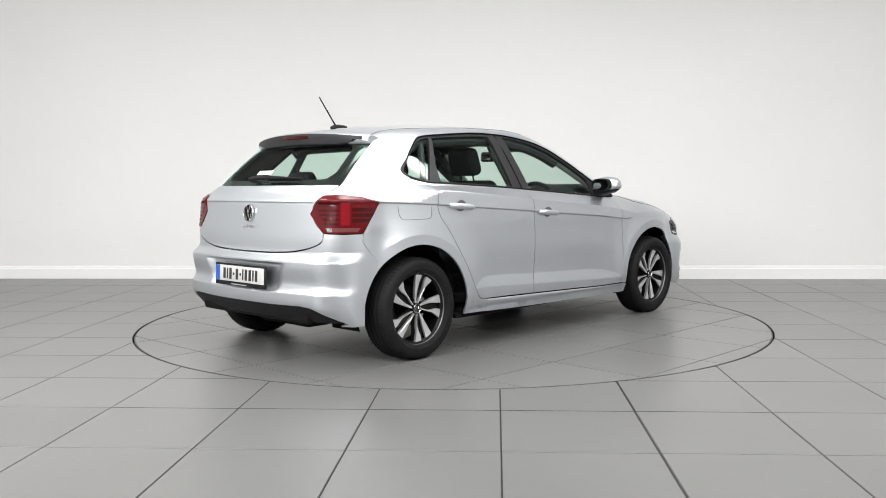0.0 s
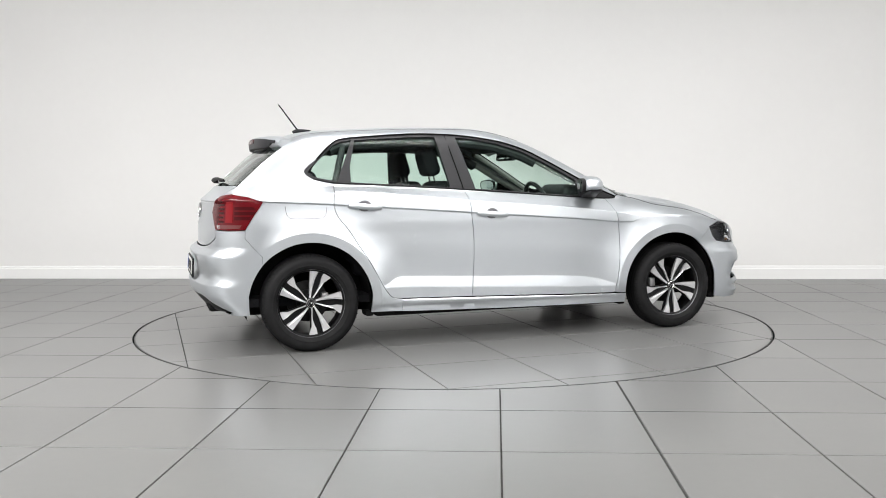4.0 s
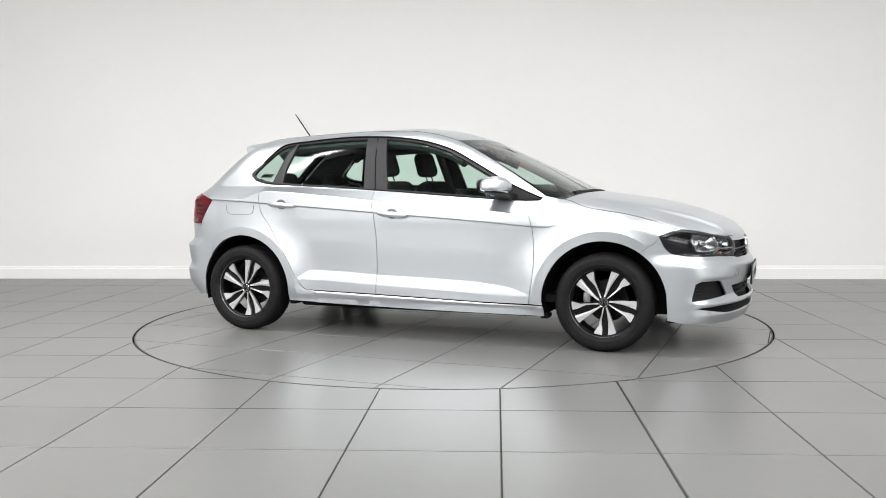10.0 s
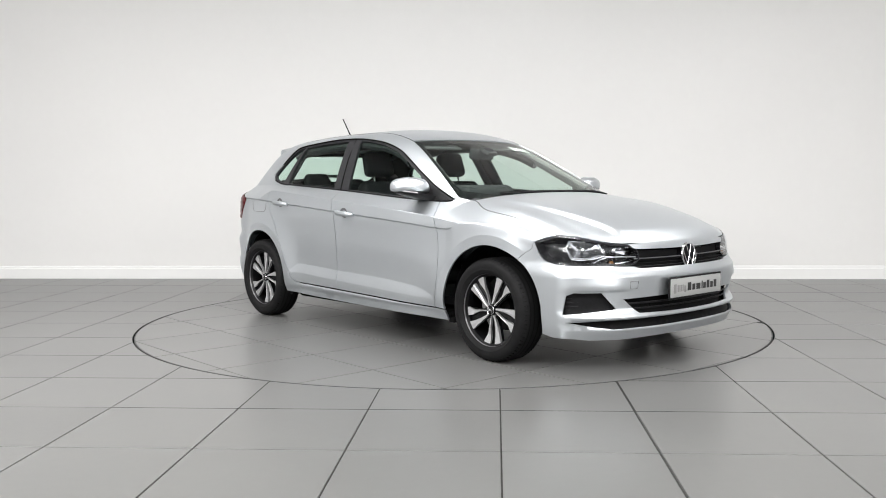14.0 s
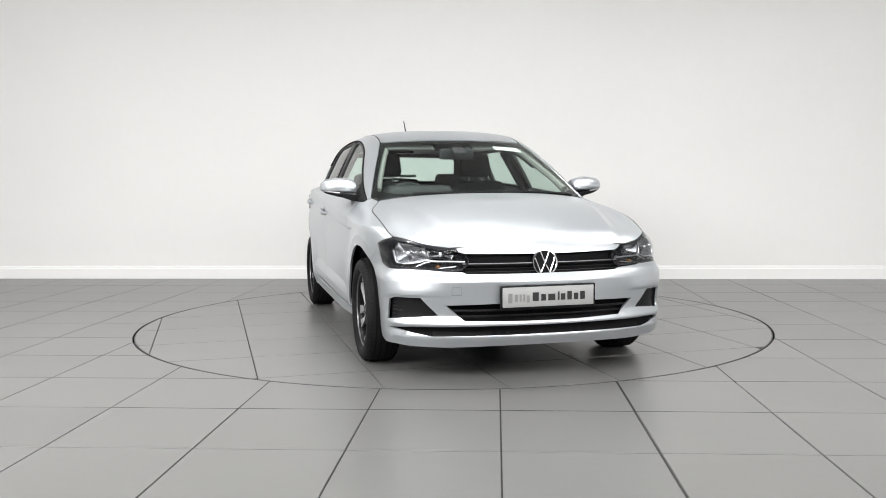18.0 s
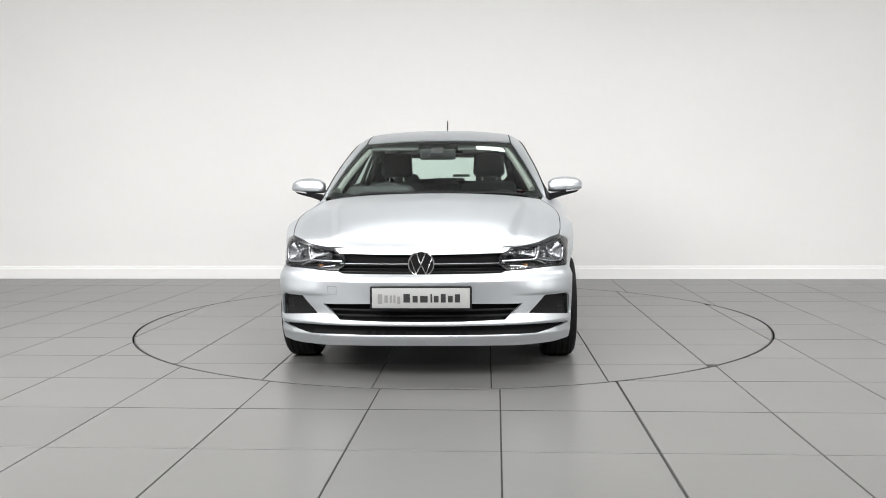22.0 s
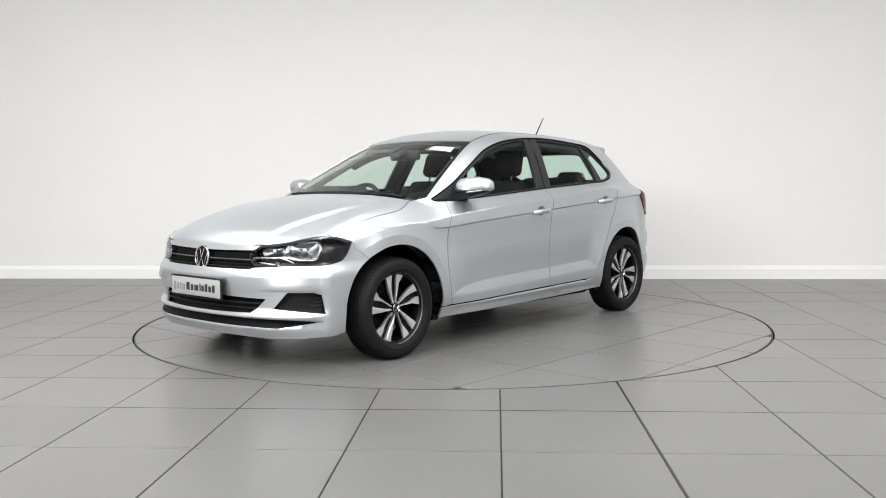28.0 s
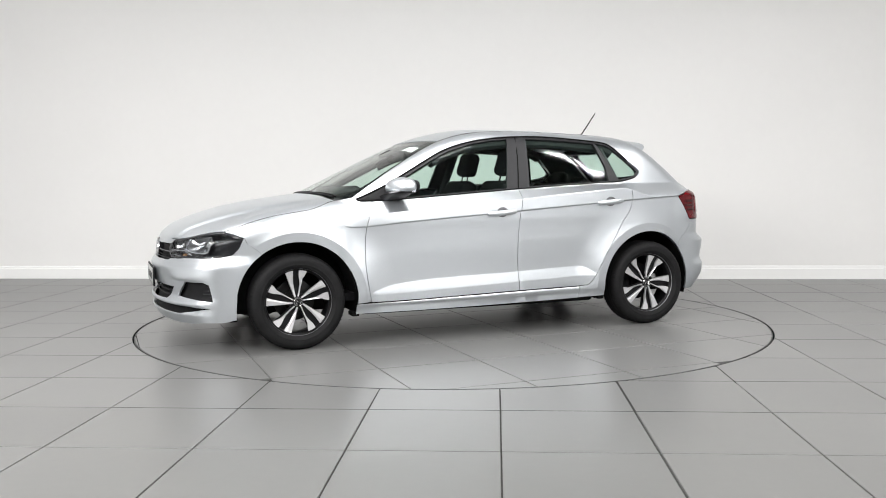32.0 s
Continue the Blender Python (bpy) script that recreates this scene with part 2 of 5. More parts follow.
def inset(poly, d):
    """Move a flat closed outline inwards by d."""
    p = np.asarray(poly, float)
    area = 0.5 * np.sum(p[:, 0] * np.roll(p[:, 1], -1) - np.roll(p[:, 0], -1) * p[:, 1])
    e = np.roll(p, -1, 0) - p
    L = np.maximum(np.linalg.norm(e, axis=1, keepdims=True), 1e-9)
    n = np.stack([-e[:, 1], e[:, 0]], 1) / L * (1 if area > 0 else -1)
    m = n + np.roll(n, 1, 0)
    m /= np.maximum(np.sum(m * n, axis=1, keepdims=True), 0.35)
    return p + m * d


def dense(poly, step_len):
    p = np.asarray(poly, float)
    out = []
    for a, b in zip(p, np.roll(p, -1, 0)):
        L = np.linalg.norm(b - a)
        if L < 1e-6:
            continue
        k = max(1, int(math.ceil(L / step_len)))
        out += [a + (b - a) * i / k for i in range(k)]
    return np.array(out)


def arc(cx, cz, r, a0, a1, n=24):
    return [(cx + r * math.cos(radians(a0 + (a1 - a0) * i / n)), cz + r * math.sin(radians(a0 + (a1 - a0) * i / n))) for i in range(n + 1)]


# ---- room ----
WALL_AT, WALL_YAW = 2.89, radians(-4.0)


def slab(name, sx, sy, sz, m, mat, kind="structure", label="", bevel=0.0):
    ob = part(name, box_bm(sx, sy, sz, bevel=bevel), mat, smooth=False)
    ob.matrix_world = m
    return tagged(ob, label=label, kind=kind)


_wall = Matrix.Translation((0, WALL_AT, 0)) @ Matrix.Rotation(WALL_YAW, 4, "Z")
slab("wall_north", 18.0, 0.2, CEILING, _wall @ pose(0, 0.1, CEILING / 2), WALL)
# these unseen walls close the room; their pale tone bounces fill light
slab("wall_west", 0.2, 16.0, CEILING, pose(-7.6, -4.2, CEILING / 2), BOUNCE_WALL)
slab("wall_east", 0.2, 16.0, CEILING, pose(7.6, -4.2, CEILING / 2), BOUNCE_WALL)
slab("wall_south", 16.0, 0.2, CEILING, pose(0, -10.6, CEILING / 2), BOUNCE_WALL)
slab("ceiling", 16.0, 15.5, 0.2, pose(0, -3.4, CEILING + 0.1), CEIL)

# skirting board with a stepped, rounded top
_prof = [(0, 0.0), (-0.018, 0.0), (-0.018, 0.105), (-0.016, 0.112), (-0.011, 0.118), (-0.010, 0.132), (-0.006, 0.139), (0, 0.141)]
bm = bmesh.new()
a = [bm.verts.new((-8.5, y, z)) for y, z in _prof]
b = [bm.verts.new((8.5, y, z)) for y, z in _prof]
for i in range(len(_prof)):
    j = (i + 1) % len(_prof)
    bm.faces.new((a[i], a[j], b[j], b[i]))
bm.faces.new(a)
bm.faces.new(b[::-1])
skirting = part("baseboard", bm, TRIM, kind="structure", smooth=False)
skirting.matrix_world = _wall

# all hang out of view; the tilted ones are added fill lights
for (px, py, drop, sx, sy, tilt, w), m in zip(PANELS, LIGHT_AT):
    light = tagged(new("unseen_overhead_light"), label="unseen white overhead light with a glowing diffuser", category="ceiling light", group="ceiling lights")
    light.matrix_world = m
    bm = bmesh.new()
    for ox, oy, wx, wy in ((0, sy / 2, sx + 0.06, 0.05), (0, -sy / 2, sx + 0.06, 0.05), (sx / 2, 0, 0.05, sy - 0.05), (-sx / 2, 0, 0.05, sy - 0.05)):
        box_bm(wx, wy, 0.12, (ox, oy, -0.06), bm=bm)
    part("frame", bm, FIXTURE, light, smooth=False)
    if drop:
        for ox in (-sx / 2 + 0.1, sx / 2 - 0.1):
            foot = m.inverted() @ Vector((px + ox, py, CEILING))
            part("hanger", tube_bm([(ox, 0, -0.02), tuple(foot)], 0.012, 8), FIXTURE, light)
    part("diffuser", box_bm(sx - 0.06, sy - 0.06, 0.01, (0, 0, -0.10)), DIFFUSER, light, smooth=False)

# floor tiles, round the turntable
T_X, T_Y, T_YAW = 0.6012, 0.6177, radians(-2.87)
T_O = (-1.6175, -3.2131)
R_HOLE = R_TABLE + 0.008


def floor_xy(u, v):
    return (T_O[0] + u * math.cos(T_YAW) - v * math.sin(T_YAW), T_O[1] + u * math.sin(T_YAW) + v * math.cos(T_YAW))


def circle(r, n=160):
    return [(r * math.cos(2 * math.pi * i / n), r * math.sin(2 * math.pi * i / n)) for i in range(n)]


def clip_convex(poly, knife):
    """The part of poly inside a convex, counter-clockwise outline."""
    out = list(poly)
    for (ax, ay), (bx, by) in zip(knife, knife[1:] + knife[:1]):
        src, out = out, []
        for p, q in zip(src, src[1:] + src[:1]):
            dp = (bx - ax) * (p[1] - ay) - (by - ay) * (p[0] - ax)
            dq = (bx - ax) * (q[1] - ay) - (by - ay) * (q[0] - ax)
            if dp >= 0:
                out.append(p)
            if (dp >= 0) != (dq >= 0):
                t = dp / (dp - dq)
                out.append((p[0] + (q[0] - p[0]) * t, p[1] + (q[1] - p[1]) * t))
        if not out:
            return []
    return out


def tile_mesh(poly, depth=0.008, edge=0.0015):
    """A tile with a slightly eased edge; its top lies at z = 0."""
    p = np.asarray(poly)
    top = inset(p, edge)
    n = len(p)
    verts = [(x, y, 0) for x, y in top] + [(x, y, -edge) for x, y in p] + [(x, y, -depth) for x, y in p]
    faces = [tuple(range(n))]
    for k in (0, n):
        faces += [(k + i, k + n + i, k + n + (i + 1) % n, k + (i + 1) % n) for i in range(n)]
    return verts, faces


floor = mesh_object("floor", *(lambda c: (c[0], c[1]))(
    (lambda v, f: ([(x, y, -0.006) for x, y in v], f))(*fill([(-8.4, -11.4), (8.4, -11.4), (8.4, 4.5), (-8.4, 4.5)], [circle(R_HOLE)[::-1]], res=20))), GROUT)
tagged(floor, label="grey ceramic floor tiles with dark joints", kind="structure")
JOINT = 0.0033
rest_v, rest_f = [], []
hole_ring = circle(R_HOLE, 240)
for i in range(-13, 19):
    for j in range(-13, 12):
        ja, jb = (0.0058 if i == 4 else JOINT), (0.0058 if i == 3 else JOINT)     # one column joint is wider
        sq = [(i * T_X + ja, j * T_Y + JOINT), ((i + 1) * T_X - jb, j * T_Y + JOINT), ((i + 1) * T_X - jb, (j + 1) * T_Y - JOINT), (i * T_X + ja, (j + 1) * T_Y - JOINT)]
        poly = [floor_xy(*p) for p in sq]
        cx, cy = sum(p[0] for p in poly) / 4, sum(p[1] for p in poly) / 4
        if cy > 3.7 or cy < -10.4 or abs(cx) > 7.7:
            continue
        r = [math.hypot(*p) for p in poly]
        if max(r) < R_HOLE and math.hypot(cx, cy) < R_HOLE:
            continue
        near = min(min(r), math.hypot(cx, cy)) < R_HOLE + 0.45
        mids = [math.hypot((p[0] + q[0]) / 2, (p[1] + q[1]) / 2) for p, q in zip(poly, poly[1:] + poly[:1])]
        if near and min(r + mids) < R_HOLE + 0.01:
            # tile cut by the turntable's edge: walk its border, then back along the arc
            inside_flags = [math.hypot(*p) > R_HOLE for p in dense(poly, 0.02)]
            dn = list(dense(poly, 0.02))
            start = next((k for k in range(len(dn)) if inside_flags[k] and not inside_flags[k - 1]), None)
            if start is None:
                run = dn
            else:
                run = []
                for k in range(len(dn)):
                    q = dn[(start + k) % len(dn)]
                    if math.hypot(*q) <= R_HOLE:
                        break
                    run.append(q)
                a0, a1 = math.atan2(run[-1][1], run[-1][0]), math.atan2(run[0][1], run[0][0])
                while a1 - a0 > math.pi:
                    a1 -= 2 * math.pi
                while a1 - a0 < -math.pi:
                    a1 += 2 * math.pi
                run = list(run) + [np.array((R_HOLE * math.cos(a0 + (a1 - a0) * k / 14), R_HOLE * math.sin(a0 + (a1 - a0) * k / 14))) for k in range(15)]
            if len(run) < 4:
                continue
            v2, f2 = fill(run, res=0.3)
            mesh_object("tile", [(x, y, 0.0) for x, y in v2], [tuple(f) for f in f2], TILE, floor)
            continue
        v, f = tile_mesh(poly)
        if -3.9 < cy < 2.9 and abs(cx) < 5.2:
            mesh_object("tile", v, f, TILE, floor)
        else:
            k = len(rest_v)
            rest_v += v
            rest_f += [tuple(q + k for q in g) for g in f]
mesh_object("tile_field", rest_v, rest_f, TILE, floor, kind="stuff")

# ---- turntable ----
turntable = tagged(new("turntable"), label="round grey tiled turntable set flush in the floor", category="turntable")
bm = lathe_bm([(0.001, -0.007), (R_TABLE - 0.008, -0.007), (R_TABLE - 0.008, -0.05), (0.001, -0.05)], 160, "Z")
part("disc", bm, GROUT, turntable, smooth=False)
bm = lathe_bm([(R_TABLE - 0.0085, -0.05), (R_TABLE - 0.0085, -0.0005), (R_TABLE - 0.0045, -0.0005), (R_TABLE - 0.0045, -0.05)], 200, "Z")
part("edge_ring", bm, STEEL, turntable, smooth=False, label="thin steel edge ring")
knife = circle(R_TABLE - 0.011, 160)
P_TILE = 0.603
for i in range(-5, 5):
    for j in range(-5, 5):
        x0, y0 = 0.0448 - 0.81 + 0.603 + i * P_TILE, -0.0725 - 0.25 + j * P_TILE
        sq = [(x0 + JOINT, y0 + JOINT), (x0 + P_TILE - JOINT, y0 + JOINT), (x0 + P_TILE - JOINT, y0 + P_TILE - JOINT), (x0 + JOINT, y0 + P_TILE - JOINT)]
        poly = clip_convex(sq, knife)
        if len(poly) < 3:
            continue
        ar = 0.5 * abs(sum(p[0] * q[1] - q[0] * p[1] for p, q in zip(poly, poly[1:] + poly[:1])))
        if ar < 0.002:
            continue
        ded = [poly[0]]
        for p in poly[1:]:
            if math.hypot(p[0] - ded[-1][0], p[1] - ded[-1][1]) > 1e-4:
                ded.append(p)
        v, f = tile_mesh(ded, edge=0.001)
        mesh_object("tile", v, f, TILE, turntable)


def spline(*pts):
    """A smooth curve through (x, y) knots."""
    xs = np.array([p[0] for p in pts], float)
    ys = np.array([p[1] for p in pts], float)
    d = np.diff(ys) / np.diff(xs)
    m = np.concatenate([[d[0]], (d[1:] + d[:-1]) / 2, [d[-1]]])
    flat = d[1:] * d[:-1] <= 0
    m[1:-1][flat] = 0

    def at(x):
        x = np.clip(x, xs[0], xs[-1])
        i = np.clip(np.searchsorted(xs, x) - 1, 0, len(xs) - 2)
        w = xs[i + 1] - xs[i]
        t = (x - xs[i]) / w
        return (ys[i] * (1 + 2 * t) * (1 - t) ** 2 + ys[i + 1] * t * t * (3 - 2 * t)
                + w * (m[i] * t * (1 - t) ** 2 + m[i + 1] * t * t * (t - 1)))
    return at


def smax(a, b, k):
    return np.maximum(a, b) + np.maximum(k - np.abs(a - b), 0) ** 2 / (4 * k)


def step(a, b, x):
    t = np.clip((x - a) / (b - a), 0, 1)
    return t * t * (3 - 2 * t)


AXLE, HUB, ARCH = 1.2755, 0.295, 0.377
belt = spline((-1.9, 1.02), (-1.2, 1.02), (-0.5, 0.995), (0.2, 0.955), (0.85, 0.915), (1.3, 0.89), (1.9, 0.80))
crease = spline((-1.95, 0.935), (-1.5, 0.925), (-0.7, 0.875), (0.0, 0.825), (0.6, 0.782), (0.85, 0.760), (0.93, 0.758), (1.02, 0.779), (1.2, 0.775), (2.1, 0.70))
# a second, fainter line above the crease; the bright facet low on the doors; the doors' lower edge
upper = spline((-1.9, 1.01), (-1.04, 0.984), (-0.63, 0.953), (-0.21, 0.916), (0.526, 0.858), (0.84, 0.823), (1.0, 0.800), (1.3, 0.79))
facet_top = spline((-0.86, 0.372), (-0.80, 0.405), (-0.745, 0.436), (-0.70, 0.444), (-0.585, 0.443), (-0.22, 0.427), (0.25, 0.412), (0.475, 0.401), (0.68, 0.375), (0.78, 0.345), (0.85, 0.315))
facet_low = spline((-0.86, 0.372), (-0.80, 0.378), (-0.24, 0.358), (0.25, 0.338), (0.57, 0.325), (0.85, 0.315))
door_low = spline((-0.9, 0.309), (-0.76, 0.307), (-0.22, 0.295), (0.25, 0.283), (0.6, 0.273), (0.9, 0.270))
plan = spline((-2.1, -0.14), (-1.8, -0.085), (-1.5, -0.048), (-1.25, -0.02), (-0.7, 0.0), (0.4, 0.0), (1.0, -0.026), (1.3, -0.034), (1.6, -0.065), (1.9, -0.11), (2.1, -0.16))
# half width by height, below the crease
low = spline((0.10, 0.79), (0.18, 0.824), (0.22, 0.832), (0.252, 0.834), (0.262, 0.840), (0.30, 0.846), (0.40, 0.852), (0.52, 0.856), (0.62, 0.859), (0.72, 0.864), (0.80, 0.868), (1.0, 0.868))
plain = spline((0.10, 0.80), (0.20, 0.835), (0.35, 0.848), (0.55, 0.855), (0.72, 0.862), (0.80, 0.866), (1.0, 0.866))
shoulder = spline((-1.7, 0.12), (-1.27, 0.11), (-0.5, 0.085), (0.3, 0.085), (0.85, 0.10), (1.3, 0.10))
# how far the shoulder leans in above the crease, as a share of the way up to the belt
tumble = spline((-1.6, 0.40), (-1.2, 0.42), (-0.3, 0.42), (0.5, 0.46), (1.2, 0.50))
roofline = spline((-2.0, 1.22), (-1.6, 1.325), (-1.38, 1.362), (-1.18, 1.395), (-0.87, 1.416), (-0.6, 1.428), (-0.4, 1.432), (-0.2, 1.432), (0.0, 1.423), (0.2, 1.400), (0.5, 1.345), (1.0, 1.2))
hood = spline((0.6, 1.02), (1.0, 0.975), (1.24, 0.945), (1.45, 0.916), (1.66, 0.870), (1.85, 0.808), (1.98, 0.745), (2.06, 0.68), (2.12, 0.58))
nose = spline((0.10, 2.0), (0.16, 2.045), (0.20, 2.066), (0.232, 2.084), (0.240, 2.086), (0.252, 2.080), (0.262, 2.070), (0.284, 2.074), (0.296, 2.090), (0.304, 2.091), (0.325, 2.078), (0.350, 2.066), (0.40, 2.074), (0.50, 2.087), (0.519, 2.088), (0.527, 2.086), (0.545, 2.074), (0.565, 2.058), (0.60, 2.048), (0.64, 2.045), (0.70, 2.035), (0.76, 2.0), (0.9, 1.9))
tail = spline((0.10, 1.78), (0.17, 1.82), (0.25, 1.875), (0.30, 1.917), (0.335, 1.942), (0.36, 1.95), (0.41, 1.953), (0.419, 1.952), (0.426, 1.946), (0.455, 1.928), (0.475, 1.927), (0.53, 1.938), (0.57, 1.943), (0.594, 1.9425), (0.600, 1.939), (0.606, 1.931), (0.640, 1.888), (0.66, 1.885), (0.70, 1.885), (0.88, 1.866), (0.914, 1.862), (0.921, 1.8595), (0.928, 1.865), (0.936, 1.858), (0.97, 1.815), (1.02, 1.765), (1.15, 1.625), (1.30, 1.465), (1.36, 1.40), (1.45, 1.31))


def half_width(x, z):
    s = z - crease(x)
    h = belt(x) - crease(x)
    door = step(-0.98, -0.80, x) * (1 - step(0.80, 0.98, x))
    y = plain(z) + (low(z) - plain(z)) * door
    zt, zl = facet_top(x), facet_low(x)
    k = np.clip((z - zl) / np.maximum(zt - zl, 0.004), 0, 1)
    deep = 0.15 * np.clip(zt - zl - 0.003, 0, None) * door
    y = y - deep * np.where(z > zt, 1 - step(0, 0.22, z - zt), k)
    r = door_low(x) - z
    y = y + 0.006 * step(-0.80, -0.66, x) * (1 - step(0.95, 1.0, x)) * np.clip(r / 0.013, 0, 1) * (1 - step(0.015, 0.055, r))
    up = np.clip(s, 0, None)
    u = np.clip(s / h, 0, 1)
    under = np.clip(-s, 0, None)
    h2 = np.clip((upper(x) - crease(x)) / h, 0.1, 0.8) * (0.05 + 0.95 * step(-1.35, -1.05, x))
    lean = shoulder(x) * (0.08 * u + 0.92 * np.clip((u - h2) / (1 - h2), 0, 1) ** 1.05) + 0.009 * step(0, 0.009, under) * (1 - step(0.05, 0.5, under)) * (1 - step(0.90, 1.0, x)) * step(-1.62, -1.5, x)
    lean = lean + 0.003 * step(0.0, 0.005, z - upper(x)) * step(-1.35, -1.1, x) * (1 - step(0.85, 1.0, x))
    above = np.clip(z - belt(x), 0, None)
    lean = lean + tumble(x) * above + 0.24 * above ** 2
    y = y - lean + plan(x)
    for c in (-AXLE, AXLE):
        r = np.hypot(x - c, z - HUB)
        y = y + 0.023 * np.clip(1 - np.clip(r - 0.437, 0, None) / 0.22, 0, None) ** 2 * step(0.18, 0.34, z) * (1 - step(1.42, 1.60, -x)) * (1 - step(1.42, 1.60, x))
    y = y + 0.035 * step(1.45, 1.8, x) * (1 - step(0.525, 0.605, z))
    return y


def body(p):
    x, a, z = p[..., 0], np.abs(p[..., 1]), p[..., 2]
    side = a - half_width(x, z)
    roof = z + 0.009 - (roofline(x) - 0.10 * a ** 2 - 0.12 * a ** 4)
    dome = 0.53 - 0.09 * step(1.3, 2.0, x)
    bonnet = z - (hood(x) - 0.07 * a ** 2 - (0.10 + 0.16 * step(1.35, 1.75, x)) * a ** 4 - 0.013 * step(dome, dome + 0.055, a) * step(1.05, 1.3, x) * (1 - step(0.60, 0.72, a)))
    brow = 0.014 * step(0.45, 0.62, a) * step(0.438, 0.458, z) * (1 - step(0.458, 0.53, z))
    front = x - (nose(z) + brow - 0.22 * a ** 2 - 0.30 * a ** 4)
    screen = ((x - 1.07 + 0.15 * a ** 2 + 0.5 * a ** 4) * 0.472 + (z - 0.958)) * 0.905 - 0.006 * (1 - ((x - 0.62) / 0.5) ** 2).clip(0)
    screen = np.maximum(screen, x - 1.2)
    recess = 0.030 * (1 - step(0.31, 0.39, a + (0.5 - z) * 0.4)) * step(0.415, 0.435, z) * (1 - step(0.572, 0.588, z))
    rear = -x - (tail(z) - recess - 0.10 * a ** 2 - 0.12 * a ** 4)
    floor = 0.15 - z
    fore = np.minimum(smax(bonnet, front, 0.06), screen)
    f = smax(side, fore, 0.07 + 0.0 * x)
    f = smax(f, roof, 0.08)
    f = smax(f, rear * 0.9, 0.14)
    return smax(f, floor, 0.03)


def lift(o, d, far=1.6, n=90):
    """Where rays o + s d, from outside inwards, first meet the body."""
    o = np.asarray(o, float)
    d = np.broadcast_to(np.asarray(d, float), o.shape)
    s = np.zeros(len(o))
    last = np.full(len(o), 9.0)
    live = np.arange(len(o))
    for _ in range(90):
        f = body(o[live] + s[live, None] * d[live])
        last[live] = f
        s[live] += np.clip(f * 0.6, -0.02, 0.5)
        live = live[(np.abs(f) > 2e-5) & (s[live] < far * 2)]
        if not len(live):
            break
    s[last > 0.004] = np.nan
    return o + s[:, None] * d

def normal_at(p):
    e = 0.0012
    g = np.stack([body(p + d) - body(p - d) for d in np.eye(3) * e], -1)
    return g / np.maximum(np.linalg.norm(g, axis=1, keepdims=True), 1e-9)


def on_side(pts):
    p = np.asarray(pts, float)
    return lift(np.stack([p[:, 0], np.full(len(p), 1.3), p[:, 1]], 1), np.array([0, -1.0, 0]))


def on_front(pts):
    p = np.asarray(pts, float)
    return lift(np.stack([np.full(len(p), 2.6), p[:, 0], p[:, 1]], 1), np.array([-1.0, 0, 0]))


def on_rear(pts):
    p = np.asarray(pts, float)
    return lift(np.stack([np.full(len(p), -2.6), p[:, 0], p[:, 1]], 1), np.array([1.0, 0, 0]))


def on_top(pts):
    p = np.asarray(pts, float)
    return lift(np.stack([p[:, 0], p[:, 1], np.full(len(p), 2.0)], 1), np.array([0, 0, -1.0]))


def view(around, up=0.0):
    a, e = radians(around), radians(up)
    n = np.array([math.cos(a) * math.cos(e), math.sin(a) * math.cos(e), math.sin(e)])
    u = np.array([math.sin(a), -math.cos(a), 0.0])
    return n, u, np.cross(u, n)


SIDE, FRONT, REAR, TOP = view(90), view(0), view(180), (np.array([0, 0, 1.0]), np.array([1.0, 0, 0]), np.array([0, 1.0, 0]))


def sheet(outline, v, holes=(), res=0.025, off=0.0, flange=0.012, gap=0.0018, lines=()):
    """One piece of bodywork: outline and holes are points on the body, meshed as seen along the view v."""
    n, u, w = v

    def flat(p):
        p = np.asarray(p, float)
        return np.stack([p @ u, p @ w], 1)
    out2 = inset(dense(flat(outline), res * 0.7), gap)
    holes2 = [inset(dense(flat(h), res * 0.6), -gap) for h in holes]
    v2, f = fill(out2, holes2, res, [flat(l) for l in lines])
    p = lift(v2[:, :1] * u + v2[:, 1:] * w + n * 3.0, -n, far=1.9, n=120)
    bad = np.isnan(p[:, 0])
    if bad.any():
        f = f[~bad[f].any(1)]
        p[bad] = 0
    nn = normal_at(p)
    nn[bad] = n
    if off:
        p = p + nn * off
    a, b, c = p[f[:, 0]], p[f[:, 1]], p[f[:, 2]]
    flip = np.sum(np.cross(b - a, c - a) * nn[f].mean(1), axis=1) < 0
    f[flip] = f[flip][:, ::-1]
    verts, faces, normals = [*p], [tuple(t) for t in f], [*nn]
    if flange:
        count = {}
        for t in f:
            for i in range(3):
                e = (t[i], t[(i + 1) % 3])
                k = (min(e), max(e))
                count[k] = None if k in count else e
        for e in count.values():
            if e is None:
                continue
            i, j = e
            s = len(verts)
            d = np.cross(p[j] - p[i], nn[i])
            d = d / max(np.linalg.norm(d), 1e-9)
            q = [p[i], p[j], p[j] - nn[j] * flange, p[i] - nn[i] * flange]
            verts += q
            normals += [d] * 4
            faces.append((s + 1, s, s + 3, s + 2))
    return verts, faces, normals


def join(*pieces):
    V, F, N = [], [], []
    for v, f, n in pieces:
        k = len(V)
        V += list(v)
        N += list(n)
        F += [tuple(i + k for i in g) for g in f]
    return V, F, N


def mirrored(piece):
    v, f, n = piece
    m = np.array([1, -1, 1.0])
    return [np.asarray(p) * m for p in v], [tuple(g[::-1]) for g in f], [np.asarray(p) * m for p in n]


def both(p3):
    """A half outline from the middle outwards, closed over the car's middle plane."""
    p = np.asarray(p3, float)
    return np.concatenate([p, (p * np.array([1, -1, 1.0]))[::-1]])


